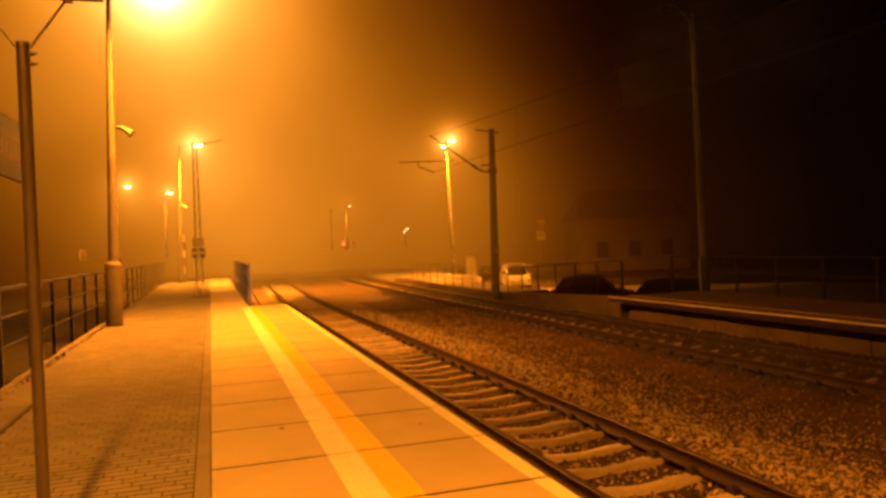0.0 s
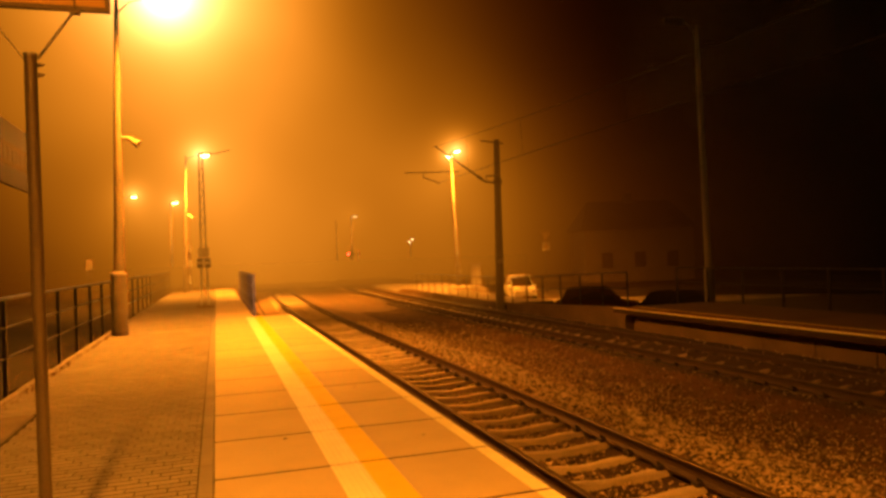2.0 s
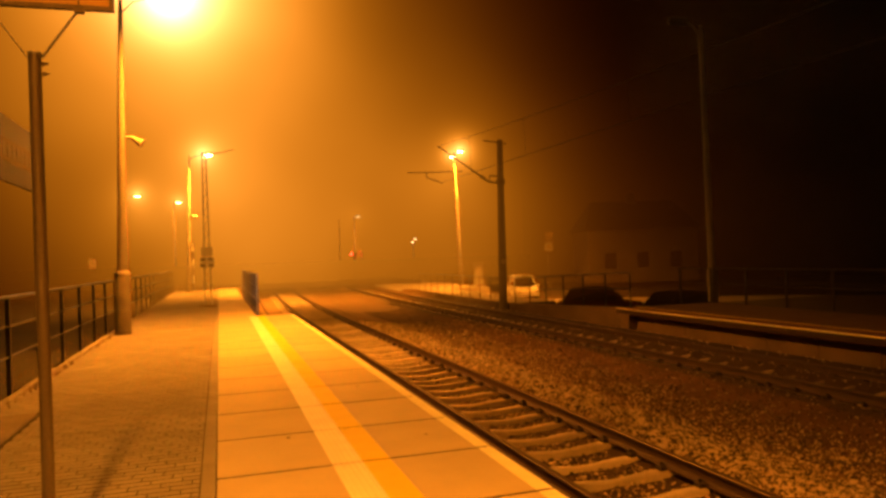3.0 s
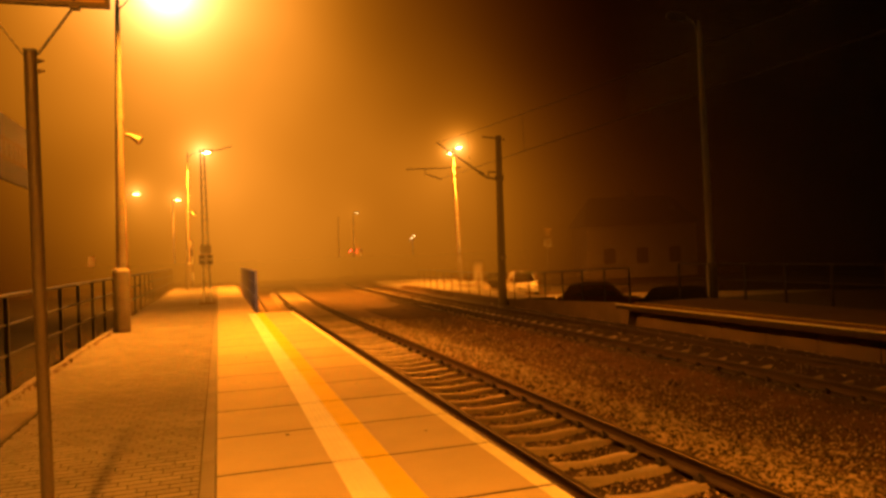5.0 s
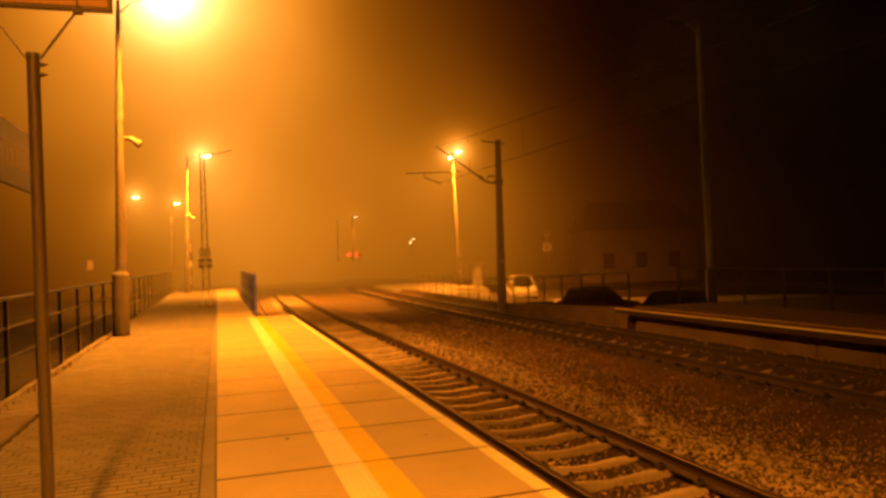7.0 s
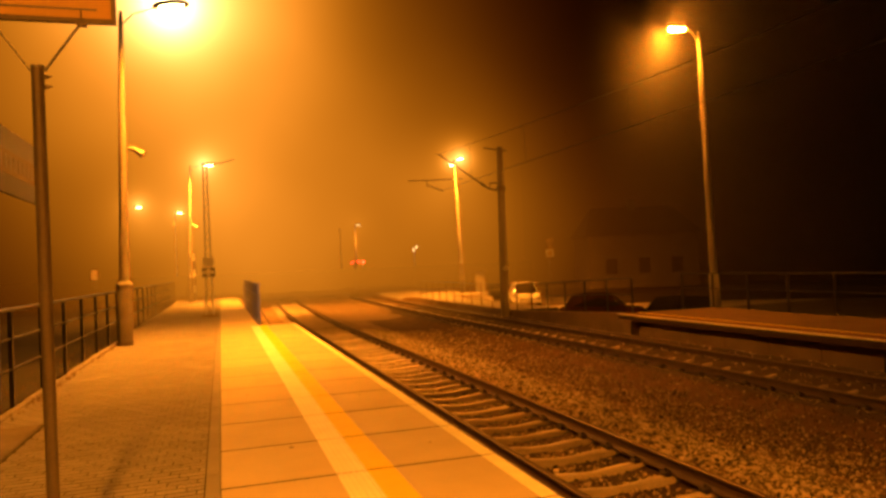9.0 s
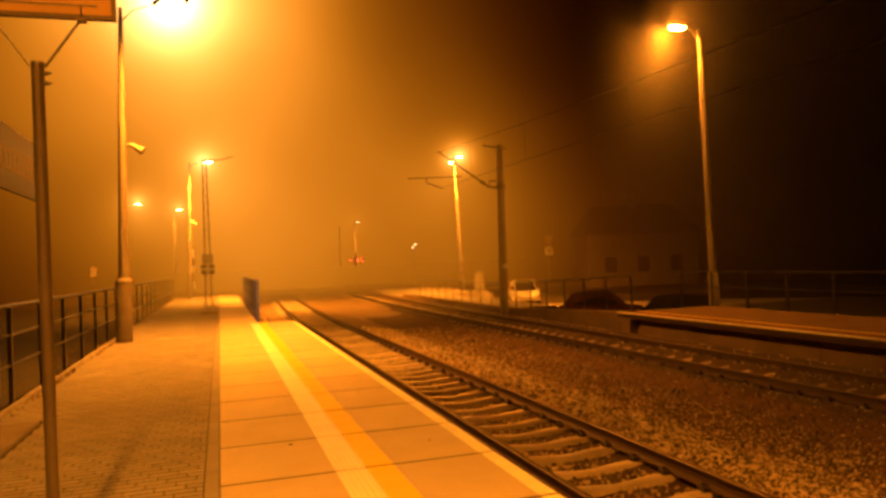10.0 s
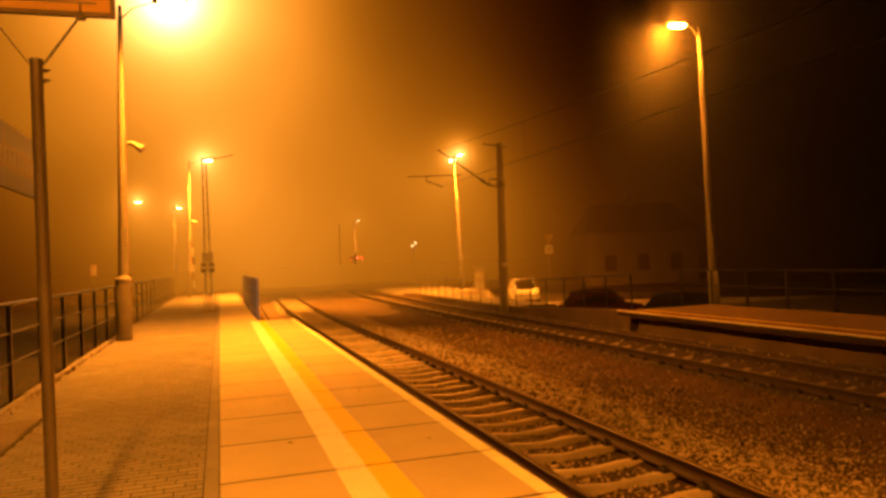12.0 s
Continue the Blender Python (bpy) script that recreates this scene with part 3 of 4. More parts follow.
def ballast():
    """Loose broken stones over the bed."""
    rng = np.random.default_rng(5)
    phi = (1 + 5 ** 0.5) / 2
    ico = np.array([(-1, phi, 0), (1, phi, 0), (-1, -phi, 0), (1, -phi, 0), (0, -1, phi), (0, 1, phi), (0, -1, -phi), (0, 1, -phi), (phi, 0, -1), (phi, 0, 1), (-phi, 0, -1), (-phi, 0, 1)]) / 1.9
    tri = np.array([(0, 11, 5), (0, 5, 1), (0, 1, 7), (0, 7, 10), (0, 10, 11), (1, 5, 9), (5, 11, 4), (11, 10, 2), (10, 7, 6), (7, 1, 8), (3, 9, 4), (3, 4, 2), (3, 2, 6), (3, 6, 8), (3, 8, 9), (4, 9, 5), (2, 4, 11), (6, 2, 10), (8, 6, 7), (9, 8, 1)])
    spots = []

    def sow(n, xa, xb, ya, yb, size, thin=1.0):
        y = ya + (yb - ya) * rng.random(n) ** 1.5
        # the far side of each strip thins out unevenly
        x = xa + (xb - xa) * rng.random(n) ** thin
        x += 0.18 * np.sin(y * 1.7 + 2 * np.sin(y * 0.6)) * (x - xa) / (xb - xa)
        for px, py in zip(x, y):
            spots.append((px + bend(py), py, ground_height(px + bend(py), py), size * (0.5 + rng.gamma(3.0, 0.17))))
    sow(33000, 4.86, 6.2, 4, 27, 0.0155)
    sow(11000, 5.9, 7.9, 4, 27, 0.013, 1.9)
    sow(7000, 3.3, 4.8, 4, 24, 0.014)
    sow(1800, 2.2, 3.35, 4, 30, 0.028)
    sow(4500, 6.3, 8.7, 5, 26, 0.012)
    sow(2500, 8.6, 11.8, 7, 32, 0.013)
    c = np.array(spots)
    n = len(c)
    k = ico[None] * (1 + 0.35 * rng.standard_normal((n, 12, 1))).clip(0.55, 1.6)
    k = k * rng.uniform(0.65, 1.3, (n, 1, 3)) * c[:, None, 3:4]
    a = rng.uniform(0, 6.28, n)
    ca, sa = np.cos(a)[:, None], np.sin(a)[:, None]
    v = np.stack([k[..., 0] * ca - k[..., 1] * sa, k[..., 0] * sa + k[..., 1] * ca, k[..., 2] * 0.8], -1) + c[:, None, :3] + np.stack([0 * c[:, 3], 0 * c[:, 3], 0.006 + 0.45 * c[:, 3]], -1)[:, None]
    f = (tri[None] + 12 * np.arange(n)[:, None, None]).reshape(-1, 3)
    me = bpy.data.meshes.new("ballast")
    me.from_pydata(v.reshape(-1, 3).tolist(), [], f.tolist())
    me.materials.append(M_STONE)
    tagged(new("ballast", me), "loose broken ballast stones round the tracks", "ballast", kind="stuff")


ballast()


# ---- street lamps ----
def lamp_post(at, height, arm, label, lens=M_GLOW, sleeve=True, scale=1.0, heads=1, group="street lamps", r0=0.14, turn=0, lean=0.0):
    """A pole with a sleeve, an arm along x and a flat luminaire at its end."""
    t = thing("street_lamp", at, label, "street lamp", group, turn=turn)
    # a post out of plumb, its top towards +x by so many degrees
    a = radians(turn)
    t.rotation_euler = (radians(lean) * math.sin(a), radians(lean) * math.cos(a), a)
    h = height
    # poles past 30 m take the copy with haze in its colour
    part("pole", Build().tube([(0, 0, 0), (0, 0, h * 0.45), (0, 0, h - 0.35), (0, 0, h)], [r0, r0 * 0.74, r0 * 0.42, r0 * 0.3], 16), M_POLE if at[1] < 30 else M_HAZEPOLE, t, smooth=True)
    if sleeve:
        part("sleeve", Build().tube([(0, 0, 0), (0, 0, 1.42), (0, 0, 1.5)], [r0 * 1.45, r0 * 1.45, r0 * 1.1], 18), M_SLEEVE, t, smooth=True)
        part("sleeve_cap", Build().tube([(0, 0, 1.43), (0, 0, 1.47), (0, 0, 1.53)], [r0 * 1.5, r0 * 1.5, r0 * 0.95], 18), M_KERB, t, "pale mortar cap")
        part("collar", Build().tube([(0, 0, 0.0), (0, 0, 0.09)], r0 * 1.52, 18), M_DARKSTEEL, t)
    for k in range(heads):
        s = arm if k == 0 else -abs(arm) * 0.35
        hz = h if k == 0 else h - 0.3
        # pale colour stands in for the glare that veils the arm
        part("arm", Build().tube([(0, 0, hz - 0.35), (s * 0.25, 0, hz - 0.1), (s * 0.65, 0, hz - 0.02)], [0.018, 0.014, 0.013], 8), M_LATTICE, t, smooth=True)
        c = s
        prof = [(-0.36, 0.05), (-0.25, 0.11), (0.1, 0.13), (0.3, 0.09), (0.37, 0.03)]
        b = Build()
        vs, n = [], 12
        for px, pr in prof:
            vs += [(c + px * scale, pr * 1.25 * scale * math.cos(2 * math.pi * q / n), hz + scale * max(-0.03, pr * 0.8 * math.sin(2 * math.pi * q / n))) for q in range(n)]
        fs = [(i * n + q, i * n + (q + 1) % n, (i + 1) * n + (q + 1) % n, (i + 1) * n + q) for i in range(4) for q in range(n)]
        fs += [tuple(range(n)), tuple(4 * n + q for q in range(n))]
        lum = part("luminaire", b.add(vs, fs), M_HEAD, t, smooth=True)
        gl = Build()
        vs = []
        for z, rr in ((-0.032, 1.0), (-0.07, 0.9), (-0.095, 0.55)):
            vs += [(c + 0.02 + 0.27 * rr * scale * math.cos(2 * math.pi * q / n), 0.13 * rr * scale * math.sin(2 * math.pi * q / n), hz + z * scale) for q in range(n)]
        fs = [(i * n + q, i * n + (q + 1) % n, (i + 1) * n + (q + 1) % n, (i + 1) * n + q) for i in range(2) for q in range(n)] + [tuple(range(n)), tuple(2 * n + q for q in range(n))]
        if lens:
            part("lens", gl.add(vs, fs), lens, lum, "glowing orange sodium lens", smooth=True)
    return t


def horn(t, at, side):
    b = Build().tube([(0, 0, 0), (side * 0.12, 0.04, 0.0), (side * 0.19, 0.07, -0.05), (side * 0.33, 0.12, -0.15)], [0.035, 0.05, 0.055, 0.10], 12)
    part("horn_loudspeaker", b, M_HORN, t, "pale horn loudspeaker on the pole", at=at, smooth=True)


lampA = lamp_post((-2.22, 18.5, 0), 8.05, 1.36, "tall concrete lamp post with a glowing sodium lamp and loudspeaker", scale=1.25, r0=0.128, turn=-30, lean=1.1)
horn(lampA, (0.12, 0.03, 4.72), 1)
lamp_post((-2.2, -1.76, 0), 8.05, 1.5, "tall concrete lamp post with a glowing sodium lamp", turn=-34)
lampB = lamp_post((-1.75, 44.8, 0), 8.15, 1.2, "tall lamp post at the platform's end with a glowing lamp", scale=1.15, r0=0.1, turn=-30, lean=1.8)
horn(lampB, (0.09, -0.05, 4.6), 1)
lamp_post((16.74, 48.8, FOOT_Z), 9.7, 0.58, "tall street lamp with two glowing heads beside the car park", heads=2, turn=-60, lean=-1.4)
lamp_post((-7.3, 65, -0.5), 8.1, 0.9, "distant street lamp glowing in the fog", M_GLOWFAR, False, 1.0, r0=0.09)
lamp_post((-3.7, 68, -0.5), 7.8, 0.4, "distant street lamp glowing in the fog", M_GLOWFAR, False, 1.0, r0=0.09)
lamp_post((12.95, 70, -0.7), 6.6, 0.35, "distant street lamp glowing faintly in the fog", M_WARM, False, 0.7, r0=0.1)
lamp_post((11.6, 71, -0.7), 6.2, 0.0, "distant bare lamp post dim in the fog", None, False, 0.4, r0=0.07)


def switched_lamp():
    """The lamp over the far platform: its tube turns its bright side out of the hood when it is switched on."""
    t = thing("street_lamp", (15.57, 19.75, -0.2), "tall concrete lamp post on the far platform, lighting up", "street lamp", "street lamps")
    h = 9.15
    # pole and sleeve take the copy with lamp light in its colour
    part("pole", Build().tube([(0, 0, 0), (0, 0, h * 0.5), (0, 0, h - 0.4), (0, 0, h)], [0.125, 0.1, 0.066, 0.02], 16), M_LITPOLE, t, smooth=True)
    part("sleeve", Build().tube([(0, 0, 0), (0, 0, 1.02), (0, 0, 1.08)], [0.165, 0.165, 0.13], 18), M_LITPOLE, t, smooth=True)
    part("arm", Build().tube([(0, 0, h - 0.4), (-0.25, 0, h - 0.05), (-0.5, 0, h + 0.1)], [0.035, 0.03, 0.028], 8), M_GALV, t, smooth=True)
    b = Build()
    n, m = 12, 7
    # hood: the upper half of a capsule shell round the tube
    vs, fs = [], []
    prof = [(-0.36, 0.015), (-0.31, 0.108), (-0.17, 0.132), (0.17, 0.132), (0.31, 0.108), (0.36, 0.015)]
    for grow in (0.0, 0.015):
        for px, pr in prof:
            vs += [(px * (1 + grow), (pr + grow) * math.cos(math.pi * q / (m - 1)), (pr + grow) * math.sin(math.pi * q / (m - 1))) for q in range(m)]
    for g in range(2):
        o = g * 6 * m
        fs += [(o + i * m + q, o + i * m + q + 1, o + (i + 1) * m + q + 1, o + (i + 1) * m + q) for i in range(5) for q in range(m - 1)]
    for i in range(5):
        for q in (0, m - 1):
            fs.append((i * m + q, (i + 1) * m + q, 6 * m + (i + 1) * m + q, 6 * m + i * m + q))
    part("hood", b.add(vs, fs), M_BLACK, t, at=(-0.86, 0, h + 0.08), smooth=True)
    # two-sided tube: one half glows, the added black half stands in for being off
    b = Build()
    vs, fs, mi = [], [], []
    prof = [(-0.34, 0.02), (-0.3, 0.1), (-0.16, 0.125), (0.16, 0.125), (0.3, 0.1), (0.34, 0.02)]
    for px, pr in prof:
        vs += [(px, pr * math.cos(2 * math.pi * (q + 0.5) / n), pr * math.sin(2 * math.pi * (q + 0.5) / n)) for q in range(n)]
    for i in range(5):
        for q in range(n):
            fs.append((i * n + q, i * n + (q + 1) % n, (i + 1) * n + (q + 1) % n, (i + 1) * n + q))
            mi.append(0 if q in (6, 7, 8, 9, 10) and 0 < i < 4 else 1)
    fs += [tuple(range(n)), tuple(5 * n + q for q in range(n))]
    b.add(vs, fs)
    b.mi = mi + [1, 1]
    t.rotation_euler = (0, radians(-0.8), 0)
    tube = part("lamp_tube", b, [M_GLOWNEW, M_BLACK], t, "orange sodium tube, dark at first, then glowing", at=(-0.86, 0, h + 0.08))
    return t, tube


lampR, LAMP_TUBE = switched_lamp()


# ---- railing on the outer side of the platform ----
def left_railing():
    t = thing("railing", (-2.67, 0, 0), "dark painted steel railing along the platform's outer edge", "railing")
    post = Build().box(-0.025, 0.025, -0.035, 0.035, -0.45, 1.24, 0.004).mesh("post", M_RAILING)
    for i in range(27):
        part("post", post, None, t, at=(0, 2.29 + 1.68 * i, 0))
    for z, r in ((1.255, 0.026), (0.87, 0.017), (0.47, 0.017)):
        part("rail", Build().tube([(0, 1.0 + 5.0 * i, z) for i in range(10)], r, 10), M_RAILING, t, smooth=True)
    return t


left_railing()


def blue_fence():
    t = thing("panel_fence", (1.09, 22.4, 0), "blue painted panel fence along the platform path", "fence")
    for i in range(7):
        y = 2.08 * i
        part("panel", Build().box(-0.015, 0.015, y + 0.04, y + 2.02, 0.1, 1.24, 0.005), M_BLUE, t)
        part("post", Build().box(-0.03, 0.03, y - 0.03, y + 0.03, -0.1, 1.28, 0.005), M_BLUE, t)
        for z in (0.45, 0.85):
            part("crossbar", Build().box(-0.045, -0.018, y + 0.03, y + 2.05, z, z + 0.05, 0.005), M_BLUE, t)
    part("brace", Build().tube([(0.03, -0.03, 0.5), (0.35, -0.05, -0.1)], 0.02, 8), M_DARKSTEEL, t)


blue_fence()


# ---- lattice mast ----
def lattice_mast():
    t = thing("lattice_mast", (-0.42, 28.6, 0), "slim steel lattice mast standing on the platform path", "mast")
    h, w = 5.9, 0.09
    for sx in (-1, 1):
        for sy in (-1, 1):
            part("leg", Build().tube([(sx * w * 1.5, sy * w * 1.5, 0), (sx * w * 1.15, sy * w * 1.15, 1.5), (sx * w * 0.75, sy * w * 0.75, h)], 0.028, 6), M_LATTICE, t)
    for i in range(22):
        z0 = 0.2 + i * 0.26
        wa, wb = w * (1.5 - 0.75 * z0 / h), w * (1.5 - 0.75 * (z0 + 0.26) / h)
        s = 1 if i % 2 else -1
        b = Build()
        b.tube([(-s * wa, -wa, z0), (s * wb, -wb, z0 + 0.26)], 0.012, 5)
        b.tube([(-s * wa, wa, z0), (s * wb, wb, z0 + 0.26)], 0.012, 5)
        b.tube([(-wa, -s * wa, z0), (-wb, s * wb, z0 + 0.26)], 0.012, 5)
        b.tube([(wa, -s * wa, z0), (wb, s * wb, z0 + 0.26)], 0.012, 5)
        part("lacing", b, M_LATTICE, t)
    part("bracket", Build().tube([(0, 0, h - 0.05), (0.6, 0, h - 0.02), (1.1, 0, h + 0.12)], [0.03, 0.022, 0.015], 6), M_DARKSTEEL, t)
    s = part("sign_plate", Build().box(-0.24, 0.24, -0.27, -0.25, 1.50, 1.86, 0), M_BLACK, t, "black square marker plate with a white cross")
    part("cross", Build().box(-0.23, 0.23, -0.275, -0.271, 1.635, 1.735).box(-0.05, 0.05, -0.276, -0.2715, 1.51, 1.85), M_SIGNWHITE, s)
    part("number_plate", Build().box(-0.2, 0.2, -0.25, -0.235, 1.92, 2.25, 0), M_LATTICE, t)
    part("footing", Build().box(-0.3, 0.3, -0.3, 0.3, -0.05, 0.06, 0.03), M_CONC, t)


lattice_mast()


# ---- catenary mast and wires over the second track ----
def catenary_mast():
    t = thing("catenary_mast", (11.53, 28.2, -0.6), "dark tapered catenary mast with a cantilever over the track", "mast")
    t.rotation_euler = (0, radians(0.75), 0)
    h = 7.1
    # lighter than its brackets, in place of fog before the mast
    part("pole", Build().tube([(0, 0, -0.4), (0, 0, 2), (0, 0, h)], [0.185, 0.17, 0.12], 16), M_POLE, t, smooth=True)
    part("plate", Build().box(-0.12, 0.12, -0.24, -0.22, 1.85, 1.95).box(-0.03, 0.03, -0.24, -0.221, 1.78, 2.02), M_SIGNWHITE, t, "small white marker on the mast")
    part("band", Build().tube([(0, 0, 5.2), (0, 0, 5.4)], 0.19, 14), M_DARKSTEEL, t)
    part("cantilever", Build().tube([(-0.1, 0, 5.25), (-0.55, 0, 5.3), (-2.75, 0, 6.75)], [0.045, 0.045, 0.03], 8), M_DARKSTEEL, t)
    part("hinge", Build().tube([(-0.1, 0, 5.55), (-0.5, 0, 5.55), (-0.5, 0, 5.28)], 0.035, 8), M_DARKSTEEL, t)
    part("steady_arm", Build().tube([(-1.75, 0, 5.72), (-4.1, 0, 5.62)], 0.022, 8), M_DARKSTEEL, t)
    part("drop_bracket", Build().tube([(-3.3, 0, 5.65), (-3.3, 0, 5.45), (-2.6, 0, 5.22)], 0.025, 8), M_DARKSTEEL, t)
    part("top_bracket", Build().tube([(0.3, 0, h - 0.15), (-0.75, 0, h - 0.05)], 0.03, 8), M_DARKSTEEL, t)
    for k in range(3):
        part("insulator", Build().tube([(-0.72 - 0.07 * k, 0, 5.42 + 0.045 * k), (-0.76 - 0.07 * k, 0, 5.445 + 0.045 * k)], 0.075, 10), M_CLIP, t)
    # wires: carrier above, contact wire below, and droppers
    w = thing("catenary_wires", (0, 0, 0), "thin dark catenary wires over the second track", "wire")
    ys = [-30, -20, -10, 0, 5, 10, 14, 18, 22, 25, 28.2]
    part("carrier_wire", Build().tube([(8.75 + 0.035 * (28.2 - y) + bend(y), y, 5.4 + 0.75 * ((25.2 - min(abs(y - 28.2), 25.2)) / 25.2) ** 2) for y in ys], 0.007, 6), M_BLACK, w)
    part("contact_wire", Build().tube([(8.9 + 0.035 * (28.2 - y) + bend(y), y, 4.65) for y in ys], 0.008, 6), M_BLACK, w)
    for y in (14.5, 20, 24.5):
        x = 8.82 + 0.035 * (28.2 - y) + bend(y)
        part("dropper", Build().tube([(x, y, 4.65), (x - 0.05, y, 5.4 + 0.75 * ((25.2 - min(abs(y - 28.2), 25.2)) / 25.2) ** 2)], 0.004, 5), M_BLACK, w)


catenary_mast()


# ---- fence on the ramp ----
def ramp_fence():
    t = thing("railing", (0, 0, 0), "dark steel railing along the ramp by the car park", "railing")
    y = 19.25
    ys = []
    while y < 46:
        ys.append(y)
        y += 1.5
    for y in ys:
        part("post", Build().box(-0.02, 0.02, -0.02, 0.02, -0.12, 1.08, 0.004), M_RAILING, t, at=(12.12 + bend(y), y, ramp_z(y)))
    for z, r in ((1.1, 0.018), (0.6, 0.014)):
        part("rail", Build().tube([(12.12 + bend(y), y, ramp_z(y) + z) for y in ys], r, 8), M_RAILING, t, smooth=True)
    # railing behind the far platform
    t2 = thing("railing", (15.35, 0, -0.2), "dark steel railing behind the far platform", "railing")
    for i in range(12):
        part("post", Build().box(-0.025, 0.025, -0.03, 0.03, -0.3, 1.08, 0.004), M_RAILING, t2, at=(0, 21.2 - 1.62 * i, 0))
    for z, r in ((1.1, 0.017), (0.6, 0.013)):
        part("rail", Build().tube([(0, 3.4, z), (0, 12, z), (0, 21.2, z)], r, 8), M_RAILING, t2, smooth=True)


ramp_fence()


# ---- signs near the camera ----
def platform_sign():
    t = thing("platform_sign", (-0.876, 4.21, 0), "tall grey steel post carrying a framed yellow board", "sign")
    t.rotation_euler = (0, radians(-0.2), 0)
    part("post", Build().tube([(0, 0, 0), (0, 0, 2.74)], 0.0315, 18), M_POST, t, smooth=True)
    part("cap", Build().tube([(0, 0, 2.74), (0, 0, 2.752)], 0.0345, 18), M_GALV, t)
    for s in (-1, 1):
        part("strut", Build().tube([(s * 0.034, 0, 2.725), (s * 0.222, 0, 3.0)], 0.007 if s > 0 else 0.004, 8), M_GALV, t)
        part("strut_clamp", Build().box(s * 0.222 - 0.023, s * 0.222 + 0.023, -0.023, 0.023, 2.977, 3.0, 0.003).tube([(s * 0.222, -0.023, 3.0), (s * 0.222, -0.023, 3.053)], 0.0046, 6), M_DARKSTEEL, t)
    for z in (2.64, 2.694):
        part("bolt", Build().tube([(0.03, 0, z), (0.05, 0, z), (0.069, 0, z + 0.003)], [0.014, 0.009, 0.002], 8), M_DARKSTEEL, t)
    part("board", Build().box(-0.474, 0.371, -0.008, 0.008, 3.012, 3.59), M_BOARD, t, "yellow board")
    for i in range(7):
        part("print_line", Build().box(-0.43, 0.30 - 0.06 * (i % 3), -0.0105, -0.0085, 3.06 + 0.07 * i, 3.072 + 0.07 * i), M_POST, t)
    f = Build().box(-0.497, 0.394, -0.019, 0.019, 2.992, 3.015).box(-0.497, 0.394, -0.019, 0.019, 3.59, 3.612).box(-0.497, -0.474, -0.019, 0.019, 3.015, 3.59).box(0.371, 0.394, -0.019, 0.019, 3.015, 3.59)
    part("frame", f, M_DARKSTEEL, t)


platform_sign()


def name_board():
    """Station name board behind the railing, its worn letters shown as bars."""
    t = thing("name_board", (-3.6, 14.6, 0), "dark blue station name board with a pale lettered band", "sign", turn=90)
    part("panel", Build().box(-2.4, 2.4, -0.03, 0.03, 3.22, 4.4, 0.0), M_SIGNBLUE, t)
    # band colour kept dark for low contrast with the panel
    part("band", Build().box(-2.38, 2.38, -0.036, -0.031, 3.58, 4.0), M_DULL, t, "lettered band darkened to low contrast")
    for i in range(15):
        x = -2.25 + i * 0.31
        part("letter_bar", Build().box(x, x + 0.17, -0.042, -0.037, 3.66, 3.92), M_SIGNBLUE, t)
    for x in (-2.2, -0.7):
        part("post", Build().tube([(x, 0.08, -0.6), (x, 0.08, 4.5)], 0.045, 10), M_GALV, t, smooth=True)


name_board()


